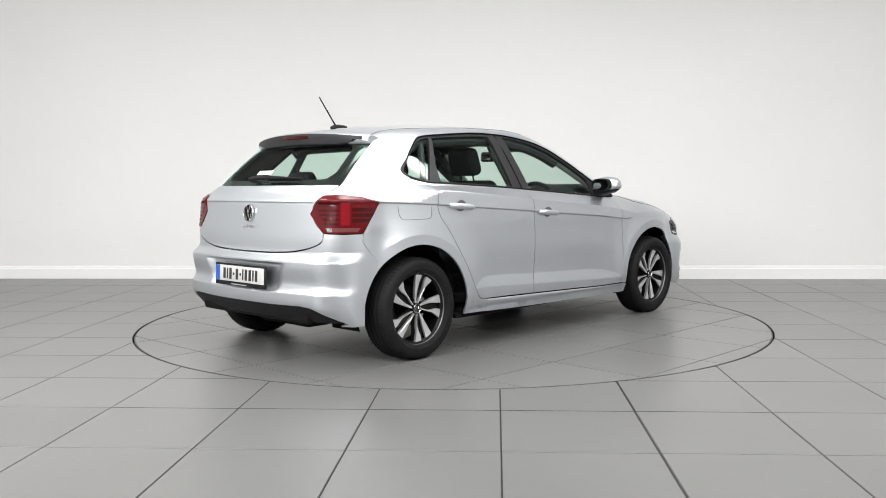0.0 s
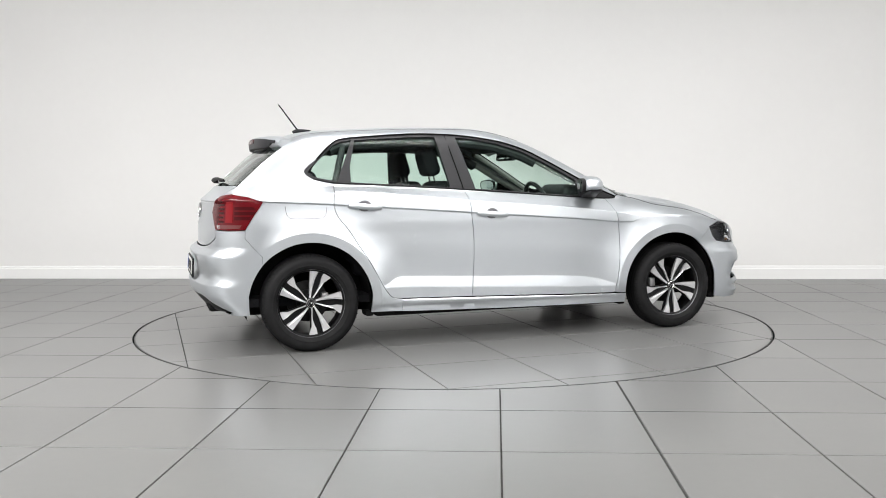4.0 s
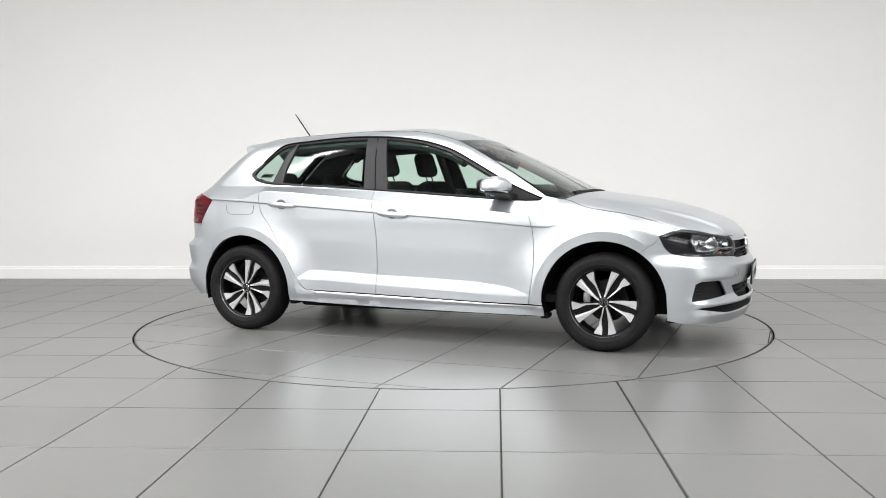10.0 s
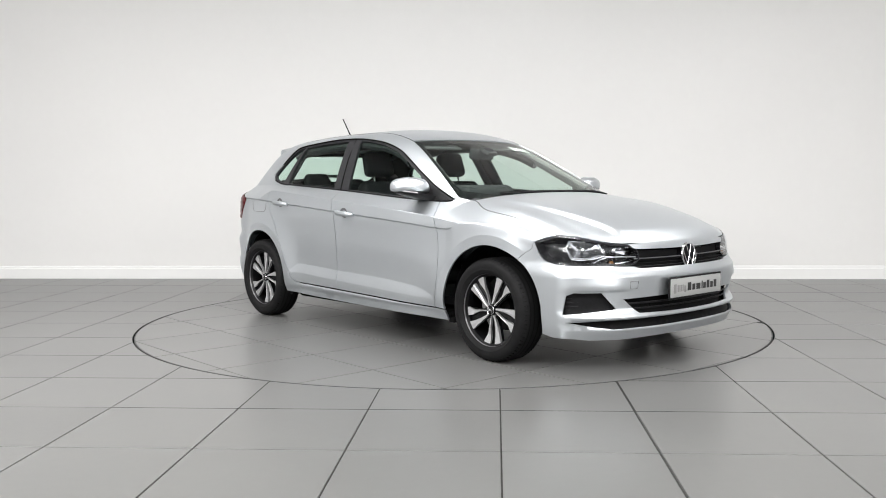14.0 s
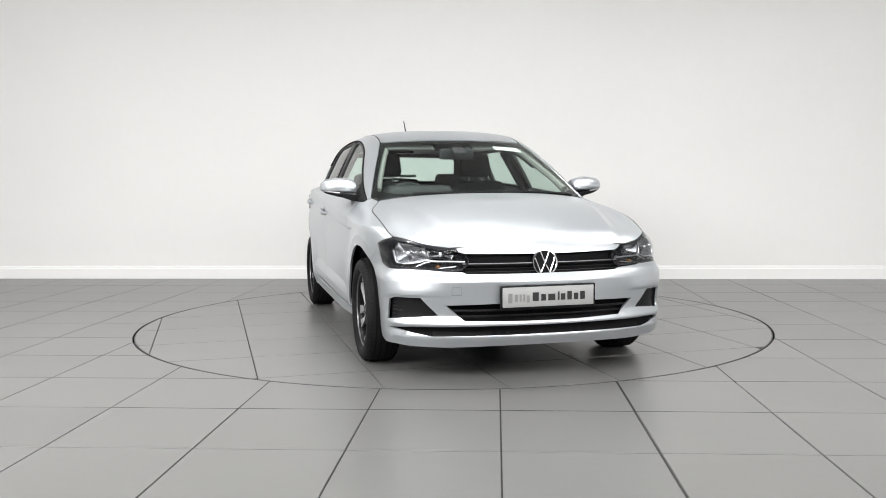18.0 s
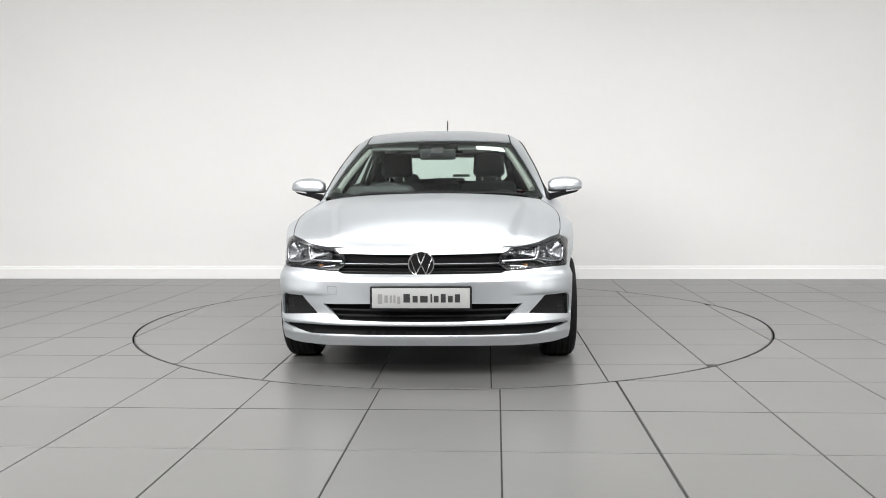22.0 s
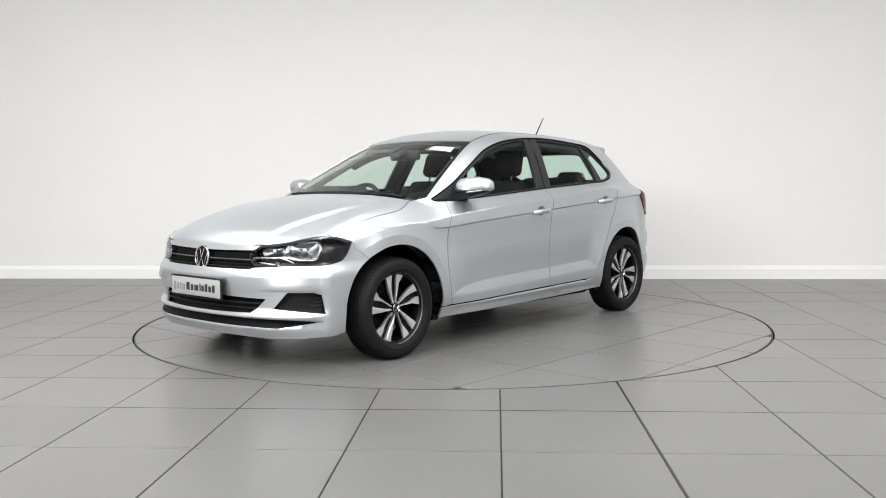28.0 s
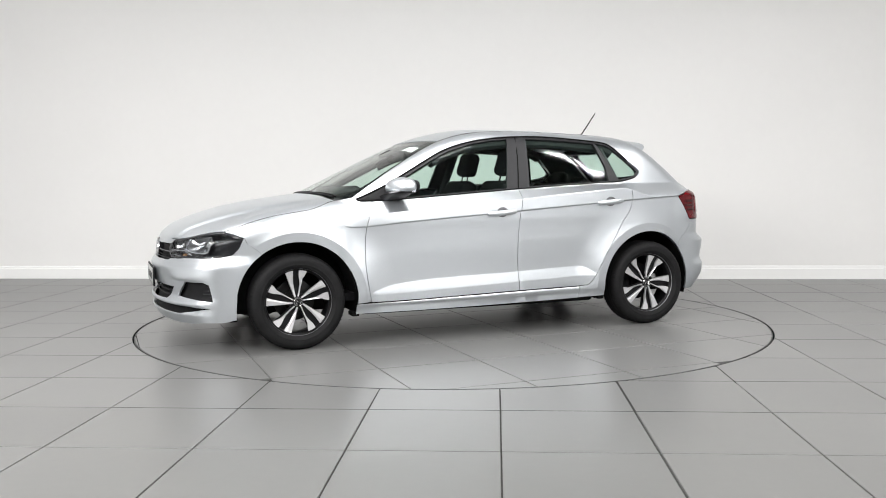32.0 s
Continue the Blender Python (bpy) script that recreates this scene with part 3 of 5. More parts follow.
def skin(name, piece, mat, parent, label="", smooth=True):
    v, f, n = piece
    return mesh_object(name, v, f, mat, parent, label, smooth=True, normals=n)


def skin_pair(name, piece, mat, parent, label=""):
    return [skin(name, p, mat, parent, label) for p in (piece, mirrored(piece))]


# ---- car ----
car = tagged(new("car"), label="silver five-door hatchback car standing on the tiled turntable", category="car")

# side outlines, as (x, z)
DLO_LOW = [(0.872, 0.929), (0.835, 0.917), (0.65, 0.922), (0.27, 0.948), (-0.13, 0.977), (-0.46, 0.998), (-0.83, 1.019), (-1.10, 1.033), (-1.235, 1.060)]
DLO_REAR = [(-1.235, 1.060), (-1.272, 1.083), (-1.284, 1.108), (-1.262, 1.135), (-1.202, 1.184)]
DLO_TOP = [(-1.202, 1.184), (-1.095, 1.283), (-1.022, 1.314), (-0.835, 1.332), (-0.573, 1.350), (-0.384, 1.351), (-0.195, 1.341), (0.032, 1.309), (0.219, 1.254), (0.366, 1.182), (0.513, 1.102), (0.66, 1.022), (0.771, 0.971), (0.872, 0.929)]
B_SEAM = [(-0.263, 0.983), (-0.242, 0.842), (-0.224, 0.682), (-0.222, 0.498), (-0.236, 0.2965)]
F_SEAM = [(0.772, 0.919), (0.809, 0.845), (0.838, 0.743), (0.849, 0.594), (0.841, 0.445), (0.812, 0.272)]
R_SEAM = [(-0.70, 0.306), (-0.760, 0.312), (-0.792, 0.335), (-0.835, 0.396), (-0.905, 0.526), (-0.975, 0.635), (-1.044, 0.745), (-1.107, 0.825), (-1.131, 0.897), (-1.128, 0.96), (-1.112, 1.0335)]
low_s, rear_s, top_s = smooth_line(DLO_LOW), smooth_line(DLO_REAR), smooth_line(DLO_TOP, 8)
b_s, f_s, r_s = smooth_line(B_SEAM), smooth_line(F_SEAM), smooth_line(R_SEAM)


def low_between(x0, x1, off=0.0):
    """The lower window line from x0 back to x1."""
    xs = [p[0] for p in low_s][::-1]
    zs = [p[1] for p in low_s][::-1]
    k = max(2, int(abs(x1 - x0) / 0.04))
    return [(x, float(np.interp(x, xs, zs)) + off) for x in np.linspace(x0, x1, k)]


def crease_rows(x0, x1):
    out = []
    for d in (-0.018, -0.0125, -0.009, -0.006, -0.003, 0.0, 0.004, 0.012):
        xs = np.linspace(x0, x1, int((x1 - x0) / 0.012))
        out.append(on_side([(x, float(crease(x)) + d) for x in xs]))
    for line, ds in ((facet_top, (-0.008, -0.003, 0.0, 0.003, 0.008)), (facet_low, (-0.012, -0.004, 0.0, 0.004, 0.012)), (upper, (-0.006, 0.0, 0.0018, 0.0035, 0.0055, 0.012))):
        xs = np.linspace(max(x0, -0.85) if line is not upper else x0, x1, int((x1 - x0) / 0.012))
        for d in ds:
            out.append(on_side([(x, float(line(x)) + d) for x in xs]))
    return out


def flare_rows(c):
    out = []
    for r in (0.418, 0.430, 0.4355, 0.4385, 0.444, 0.452):
        pts = [p for p in arc(c, HUB, r, -10, 190, 70) if p[1] > 0.22]
        out.append(on_side(pts))
    return out


# doors
door_r = low_between(-1.112, -0.263) + b_s[1:] + [(-0.4, 0.300), (-0.6, 0.304)] + r_s[:-1]
rear_door = skin_pair("rear_door", sheet(on_side(door_r), SIDE, res=0.013, lines=crease_rows(-1.15, -0.2)), PAINT, car)
door_f = low_between(-0.263, 0.772) + f_s[1:] + [(x, float(door_low(x)) + 0.001) for x in (0.65, 0.5, 0.35, 0.2, 0.05, -0.1)] + b_s[::-1][:-1]
front_door = skin_pair("front_door", sheet(on_side(door_f), SIDE, res=0.013, lines=crease_rows(-0.25, 0.86)), PAINT, car)

# sill under the doors
sill_top = [(x, float(door_low(x)) - 0.005) for x in (0.8, 0.65, 0.5, 0.35, 0.2, 0.05, -0.1, -0.25, -0.4, -0.55, -0.70)]
sill = [(0.906, 0.200), (0.904, 0.24), (0.903, 0.263), (0.86, 0.264)] + sill_top + [(-0.70, 0.25), (-0.70, 0.222), (-0.5, 0.217), (0.0, 0.208), (0.5, 0.203)]
skin_pair("sill", sheet(on_side(sill), SIDE, res=0.03, gap=0.0, lines=[on_side([(x, float(door_low(x)) - d) for x in np.linspace(-0.68, 0.86, 60)]) for d in (0.009, 0.013, 0.017, 0.022, 0.03, 0.042)]), PAINT, car)

# windscreen edge, roof seam and tailgate edge, as points on the body
SCREEN_EDGE = [(0.895, 0.705), (0.766, 0.668), (0.544, 0.602), (0.38, 0.553), (0.225, 0.512)]
scr = on_top(smooth_line(SCREEN_EDGE))
ROOF_SEAM = [(0.225, 0.512), (0.0, 0.506), (-0.4, 0.505), (-0.9, 0.498), (-1.33, 0.485)]
seam = on_top(smooth_line(ROOF_SEAM))
tail_edge = on_rear([(0.545, 1.30), (0.572, 1.25), (0.598, 1.15), (0.622, 1.05), (0.630, 1.012), (0.612, 0.985), (0.592, 0.962)])
lamp_top = np.array([(-1.74, 0.69, 0.969), (-1.64, 0.778, 0.952), (-1.555, 0.81, 0.922)])
lamp_front = np.array([(-1.60, 0.807, 0.853), (-1.662, 0.797, 0.756)])
bumper_seam_r = on_side([(-1.665, 0.705), (-1.625, 0.655), (-1.565, 0.59)])
arch_r = on_side(arc(-AXLE, HUB, ARCH, 141, -8, 44))
quarter = np.concatenate([
    on_side([(0.893, 0.938)]), scr, seam[1:], tail_edge, lamp_top, lamp_front, bumper_seam_r, arch_r[:-4],
    on_side([(-0.905, 0.226), (-0.8, 0.224), (-0.70, 0.222), (-0.70, 0.25), (-0.70, 0.3005)]), on_side(r_s[1:]), on_side([(-1.14, 1.036)]), on_side(rear_s[1:]), on_side(top_s[1:])])
body_side = skin_pair("body_side", sheet(quarter, view(97, 33), lines=flare_rows(-AXLE) + [on_side([(x, float(c_(x)) + d) for x in np.linspace(-1.54, -1.10, 45)]) for c_, d in ((crease, -0.018), (crease, -0.0125), (crease, -0.009), (crease, -0.006), (crease, -0.003), (crease, 0.0), (crease, 0.006), (upper, -0.008), (upper, 0.0), (upper, 0.003), (upper, 0.006), (upper, 0.014), (belt, 0.0))], res=0.013), PAINT, car)

# front fender
LAMP_TIP = tuple(on_side([(1.598, 0.703)])[0])
bon_side = on_top(smooth_line([(1.002, 0.676), (1.03, 0.684), (1.06, 0.697), (1.13, 0.733), (1.22, 0.752), (1.42, 0.757), (1.60, 0.748), (1.70, 0.734)]))
arch_f = on_side(arc(AXLE, HUB, ARCH, 54, 188, 40))
fender = np.concatenate([
    on_side([(0.772, 0.9215), (0.835, 0.9165), (0.874, 0.928), (0.897, 0.938)]), on_top([(0.903, 0.702)]), bon_side,
    on_top([(1.708, 0.738)]), on_side([(1.66, 0.7275)]), [LAMP_TIP], on_side([(1.580, 0.665), (1.545, 0.642), (1.51, 0.618)]), arch_f[:-2],
    on_side([(0.9035, 0.268), (0.862, 0.2685), (0.8145, 0.274)]), on_side(f_s[::-1][1:-1])])
skin_pair("front_fender", sheet(fender, view(88, 28), lines=flare_rows(AXLE) + [on_side([(x, float(crease(x)) + d) for x in np.linspace(0.80, 1.04, 24)]) for d in (-0.018, -0.0125, -0.009, -0.006, -0.003, 0.0, 0.004)] + [on_side([(x, float(upper(x)) + d) for x in np.linspace(0.78, 1.02, 20)]) for d in (-0.006, 0.0, 0.003, 0.006, 0.012)], res=0.012), PAINT, car)

# bonnet
bon_front = on_top(smooth_line([(1.712, 0.730), (1.795, 0.685), (1.90, 0.590), (1.968, 0.465), (2.012, 0.31), (2.032, 0.15), (2.037, 0.0)]))
bon_rear = on_top(smooth_line([(1.085, 0.0), (1.068, 0.3), (1.042, 0.5), (1.022, 0.605), (1.003, 0.665)]))
bonnet = skin("bonnet", sheet(both(np.concatenate([bon_rear, bon_side[1:], bon_front])), TOP, res=0.014), PAINT, car)

for s in (1, -1):
    # dark tube sunk in the bonnet gap, drawing the shade of the shut line
    p = bon_side - normal_at(bon_side) * 0.0012
    part("bonnet_gap_shade", tube_bm([(q[0], s * q[1], q[2]) for q in p], 0.0030, 6), SEAL, car)
    p = seam - normal_at(seam) * 0.0016
    part("roof_joint", tube_bm([(q[0], s * q[1], q[2]) for q in p], 0.0030, 6), SEAL, car)

# roof
roof_front = on_top(smooth_line([(0.275, 0.0), (0.27, 0.25), (0.250, 0.42), (0.225, 0.508)]))
roof = skin("roof", sheet(both(np.concatenate([roof_front, seam[1:] * [1, 0.992, 1], on_top([(-1.345, 0.40), (-1.352, 0.2), (-1.355, 0.0)])])), TOP, res=0.03), PAINT, car)

# windscreen with its black border
scr_in = np.concatenate([scr[:-3] * [1, 1.006, 1], on_top([(0.25, 0.527), (0.205, 0.515)])])
screen_top = on_top(smooth_line([(0.205, 0.515), (0.225, 0.42), (0.245, 0.25), (0.250, 0.0)]))
screen_low = on_top([(1.15, 0.0), (1.135, 0.2), (1.10, 0.4), (1.03, 0.58), (0.93, 0.68)])
SLOPE = view(0, 55)
full = both(np.concatenate([screen_low, scr_in[1:], screen_top[1:]]))


def shrink2(p3, v, d):
    """An outline on the body moved inwards by d, as seen along v."""
    n, u, w = v
    q = inset(dense(np.stack([p3 @ u, p3 @ w], 1), 0.03), d)
    return lift(q[:, :1] * u + q[:, 1:] * w + n * 3.0, -n, far=1.9, n=120)


scr_hole = both(np.concatenate([on_top([(1.075, 0.0), (1.065, 0.2), (1.03, 0.4), (0.96, 0.56), (0.865, 0.655)]), on_top([(0.75, 0.637), (0.54, 0.573), (0.40, 0.527), (0.300, 0.487), (0.296, 0.45), (0.305, 0.25), (0.309, 0.0)])]))
windscreen = skin("windscreen", sheet(full, SLOPE, res=0.04, off=-0.004, flange=0), SCREEN, car, "clear green-tinted windscreen")
skin("screen_border", sheet(full, SLOPE, holes=[scr_hole], res=0.03, off=-0.0075, flange=0, gap=0.001), MATTE, windscreen)

# side windows: black surround, pillars, glass
surround = on_side(low_s + rear_s[1:] + top_s[1:-1])
Q_GLASS = [(-1.262, 1.103), (-1.245, 1.128), (-1.185, 1.187), (-1.085, 1.277), (-1.035, 1.299), (-0.968, 1.309), (-1.088, 1.047), (-1.20, 1.068), (-1.245, 1.084)]
R_GLASS = [(-0.945, 1.308), (-0.80, 1.319), (-0.56, 1.333), (-0.405, 1.336), (-0.352, 1.004), (-0.60, 1.019), (-0.90, 1.034), (-1.000, 1.041), (-0.996, 1.14)]
F_GLASS = [(-0.258, 1.333), (-0.15, 1.325), (0.03, 1.295), (0.21, 1.240), (0.355, 1.168), (0.50, 1.088), (0.575, 1.045), (0.585, 0.938), (0.27, 0.961), (0.0, 0.981), (-0.178, 0.993)]
holes = [on_side(dense(h, 0.03)) for h in (Q_GLASS, R_GLASS, F_GLASS)]
TRIMVIEW = view(92, 20)
skin_pair("window_surround", sheet(surround, TRIMVIEW, holes=holes, res=0.03, off=-0.004, flange=0.02, gap=0.001), SATIN, car, "black window surround")
for nm, g in (("quarter_window", Q_GLASS), ("rear_door_window", R_GLASS), ("front_door_window", F_GLASS)):
    skin_pair(nm, sheet(on_side(dense(g, 0.03)), TRIMVIEW, res=0.05, off=-0.013, flange=0, gap=-0.004), GLASS, car, "green-tinted side window")
# bright-edged seals along the window lines
for s in (1, -1):
    for nm, line in (("waist_seal", low_s[2:]), ("roof_seal", top_s)):
        p = on_side(line)
        p = p + normal_at(p) * 0.001
        part(nm, tube_bm([(q[0], q[1] * s, q[2]) for q in p], 0.005, 6), SEAL, car)
    # the door joint on the middle pillar
    p = on_side([(-0.330, 1.345), (-0.306, 1.20), (-0.28, 1.07), (-0.263, 0.985)])
    p = p + normal_at(p) * -0.0005
    part("pillar_joint", tube_bm([(q[0], q[1] * s, q[2]) for q in p], 0.0035, 6), SEAL, car)

# front bumper: middle and two corners
GR_LOW = [(0.0, 0.410), (0.27, 0.408), (0.522, 0.401), (0.430, 0.322), (0.2, 0.318), (0.0, 0.317)]
LIP_UP = [(0.0, 0.296), (0.3, 0.296), (0.50, 0.292), (0.5375, 0.291)]
LIP_DN = [(0.5375, 0.243), (0.45, 0.245), (0.2, 0.247), (0.0, 0.248)]
CUT = 0.5375
CUT_Z = np.linspace(0.291, 0.565, 55)
mid_top = on_front([(0.0, 0.560), (0.2, 0.560), (0.41, 0.561), (0.44, 0.571), (0.48, 0.5725), (CUT, 0.574)])
mid_cut = on_front([(CUT, z) for z in np.linspace(0.55, 0.19, 12)])
mid_low = on_front([(0.50, 0.181), (0.35, 0.186), (0.2, 0.189), (0.0, 0.190)])
low_grille = both(on_front(GR_LOW))
strip_mid = both(on_front(LIP_UP + LIP_DN))
# the strip cuts the middle piece in two
mid_a = both(np.concatenate([mid_top, on_front([(CUT, z) for z in CUT_Z[::-1]]), on_front([(0.5, 0.292), (0.3, 0.296), (0.0, 0.296)])]))
mid_b = both(np.concatenate([on_front([(0.0, 0.248), (0.2, 0.247), (0.45, 0.245), (CUT, 0.243)]), on_front([(CUT, 0.22), (CUT, 0.181)]), mid_low]))
CORNER = view(52)
FOG = [(1.938, 0.640, 0.439), (1.845, 0.757, 0.440), (1.81, 0.778, 0.425), (1.79, 0.785, 0.322), (1.86, 0.735, 0.330), (1.974, 0.560, 0.347)]
fog = np.array(FOG)
corner_cut_a = on_front([(CUT, z) for z in [*CUT_Z, 0.574]])
LAMP_LOW = [*on_front([(0.44, 0.574), (0.52, 0.575)]), *on_front([(0.60, 0.580), (0.68, 0.583)]), *lift(np.array([(1.80, 1.3, 0.583), (1.735, 1.3, 0.588), (1.665, 1.3, 0.602)]), np.array([0, -1.0, 0])), *on_side([(1.628, 0.640)])]
corner_lamp = np.array([*LAMP_LOW[2:], LAMP_TIP])
corner_seam = on_side([(1.598, 0.70), (1.580, 0.665), (1.545, 0.642), (1.51, 0.618)])
corner_arch = on_side(arc(AXLE, HUB, ARCH, 54, 10, 12) + [(1.650, 0.30), (1.652, 0.205)])
corner_low = np.concatenate([on_side([(1.72, 0.192)]), on_front([(0.74, 0.192), (0.68, 0.184)])])
strip_end = on_front([(0.780, 0.280), (0.70, 0.286), (0.64, 0.289), (0.59, 0.290)])
strip_end_low = on_front([(0.64, 0.251), (0.70, 0.262), (0.755, 0.274)])
corner = np.concatenate([corner_cut_a, corner_lamp, corner_seam[1:], corner_arch, corner_low, on_front([(CUT, 0.181), (CUT, 0.22)]), on_front([(CUT, 0.243)]), on_front([(0.59, 0.242)]), strip_end_low, strip_end])
RIDGES = [on_front([(y, z) for y in np.linspace(-0.76, 0.76, 100)]) for z in (0.226, 0.233, 0.240, 0.284, 0.291, 0.297, 0.304, 0.311, 0.43, 0.438, 0.447, 0.458, 0.468, 0.48, 0.505, 0.515, 0.521, 0.527, 0.535, 0.545, 0.555)]
c_piece = sheet(corner, CORNER, holes=[fog], res=0.018, gap=0.0, lines=RIDGES)
bumper = join(sheet(mid_a, FRONT, holes=[low_grille], res=0.018, gap=0.0, lines=RIDGES), sheet(mid_b, FRONT, res=0.018, gap=0.0, lines=RIDGES), c_piece, mirrored(c_piece))
front_bumper = skin("front_bumper", bumper, PAINT, car)
# black intake behind the strip and the lower grille
skin("lip_intake", join(sheet(both(on_front([(0.0, 0.304), (CUT, 0.299), (CUT, 0.236), (0.0, 0.242)])), FRONT, off=-0.022, flange=0),
                        *[(p if s > 0 else mirrored(p)) for p in [sheet(np.concatenate([on_front([(CUT - 0.03, 0.298), (CUT - 0.03, 0.236), (0.76, 0.25), (0.785, 0.29)])]), CORNER, off=-0.023, flange=0)] for s in (1, -1)]), MATTE, car, "gloss black lower intake")
lower_grille = skin("lower_grille", sheet(both(on_front([(0.0, 0.415), (0.55, 0.404), (0.44, 0.308), (0.0, 0.30)])), FRONT, off=-0.045, flange=0), MATTE, car, "black lower grille")
for z, hw, th in ((0.372, 0.49, 0.006), (0.343, 0.455, 0.005)):
    pts = on_front([(y, z) for y in np.linspace(-hw, hw, 30)])
    part("slat", tube_bm([(p[0] - 0.018, p[1], p[2]) for p in pts], th, 6), PLASTIC, lower_grille)
for y in np.arange(-0.30, 0.301, 0.15):
    part("stay", box_bm(0.01, 0.008, 0.09, (2.018 - 0.22 * y * y, y, 0.357)), MATTE, lower_grille, smooth=False)
fogs = skin_pair("fog_recess", sheet(fog, CORNER, off=-0.030, flange=0, gap=-0.006), PLASTIC, car, "black fog lamp recess")
for s in (1, -1):
    for k in range(5):
        z = 0.345 + k * 0.021
        a, b = np.array((1.812 - (0.44 - z) * 0.15, 0.765, z)), np.array((1.915, 0.655, z + 0.001))
        b = a + (b - a) * 0.42
        part("fog_slat", tube_bm([(a[0] - 0.012, a[1] * s - 0.012 * s, a[2]), (b[0] - 0.012, b[1] * s - 0.008 * s, b[2])], 0.0045, 6), SATIN, fogs[0 if s > 0 else 1])

# upper grille between the lamps
GRILLE = [(0.0, 0.655), (0.2, 0.656), (0.42, 0.660), (0.44, 0.62), (0.42, 0.563), (0.2, 0.563), (0.0, 0.563)]
grille = skin("grille", sheet(both(on_front(GRILLE)), FRONT, off=-0.03, flange=0.0), MATTE, car, "black upper grille")
for z, r, mt in ((0.612, 0.0032, TRIM_AND_SHADE), (0.604, 0.006, MATTE), (0.585, 0.004, MATTE), (0.571, 0.0022, SATIN)):
    pts = on_front([(y, z) for y in np.linspace(-0.43, 0.43, 40)])
    part("grille_bar", tube_bm([(p[0] - 0.006 - (r if mt is MATTE else 0), p[1], p[2]) for p in pts], r, 8), mt, grille)
# strip of bodywork above the grille
nose_strip = both(on_front([(0.0, 0.690), (0.2, 0.691), (0.40, 0.694), (0.462, 0.692), (0.44, 0.672), (0.42, 0.664), (0.2, 0.660), (0.0, 0.659)]))
skin("nose_panel", sheet(nose_strip, FRONT, res=0.012, gap=0.001), PAINT, car)

# head lamps
HL = np.array([LAMP_TIP, *on_side([(1.66, 0.726)]), *on_top([(1.709, 0.733)]), *(bon_front[:19:3] - [0, 0, 0.001]), (2.0, 0.418, 0.668), (2.010, 0.402, 0.635), (2.008, 0.405, 0.603), *[np.asarray(q) + [0, 0, 0.003] for q in LAMP_LOW]])
HLV = view(38)
hl_lens = sheet(HL, HLV, res=0.02, off=0.001, flange=0, gap=0.002)
hl_back = sheet(HL, HLV, res=0.02, off=-0.055, flange=0, gap=0.001)
hl_edge = sheet(HL, HLV, holes=[shrink2(HL, HLV, 0.012)], res=0.02, off=-0.001, flange=0.055, gap=0.0012)


def lamp_bits(s, lamp):
    n, u, w = HLV

    def many(uz, depth):
        uz = np.asarray(uz, float)
        p = lift(uz[:, :1] * u + uz[:, 1:] * w + n * 3.0, -n, far=1.9)
        q = p - normal_at(p) * depth
        return [Vector((a, b * s, c)) for a, b, c in q]

    def at(y2, z, depth):
        return many([(y2, z)], depth)[0], Vector((n[0], n[1] * s, 0))
    # two faceted reflector chambers with a bulb each
    for nm, poly in (("inner", [(0.842, 0.658), (0.800, 0.690), (0.696, 0.703), (0.718, 0.640), (0.836, 0.634)]), ("outer", [(0.680, 0.706), (0.592, 0.719), (0.526, 0.722), (0.500, 0.680), (0.534, 0.619), (0.643, 0.619), (0.702, 0.638)])):
        c = np.mean(poly, axis=0)
        ring = [tuple(p) for p in dense(poly, 0.016)]
        bm = bmesh.new()
        rows = []
        for sc, dep in ((1.0, 0.012), (0.92, 0.014), (0.66, 0.034), (0.36, 0.046), (0.12, 0.050)):
            rows.append([bm.verts.new(q) for q in many([(c[0] + (a - c[0]) * sc, c[1] + (b - c[1]) * sc) for a, b in ring], dep)])
        for a, b in zip(rows, rows[1:]):
            for k in range(len(ring)):
                bm.faces.new((a[k], a[(k + 1) % len(ring)], b[(k + 1) % len(ring)], b[k]))
        bm.faces.new(rows[-1])
        part("reflector", bm, REFLECTOR, lamp, "faceted bright reflector", sharp=25)
        p, d = at(c[0], c[1], 0.032)
        ob = part("bulb_cap", lathe_bm([(0.001, 0.010), (0.010, 0.007), (0.014, -0.004), (0.014, -0.016)], 20, "Z"), CHROME, lamp)
        ob.matrix_local = Matrix.Translation(p) @ d.to_track_quat("Z", "Y").to_matrix().to_4x4()
    for line, r in (([(0.900, 0.622), (0.82, 0.624), (0.735, 0.626), (0.712, 0.634)], 0.0055), ([(0.712, 0.634), (0.700, 0.664), (0.688, 0.700)], 0.0045), ([(0.712, 0.632), (0.643, 0.616), (0.538, 0.615), (0.518, 0.648), (0.504, 0.678)], 0.005),
                    ([(0.727, 0.623), (0.695, 0.615), (0.655, 0.598)], 0.0045), ([(0.86, 0.600), (0.79, 0.592), (0.72, 0.583)], 0.004)):
        pts = many(smooth_line(line, 4), 0.010)
        part("light_guide", tube_bm(pts, r, 8), GUIDE, lamp, "silver light guide strip")
    p, d = at(0.765, 0.598, 0.03)
    part("indicator_bulb", lathe_bm([(0.001, 0.012), (0.010, 0.006), (0.012, -0.010)], 16, "Z"), AMBER, lamp, "amber indicator bulb").matrix_local = Matrix.Translation(p) @ d.to_track_quat("Z", "Y").to_matrix().to_4x4()


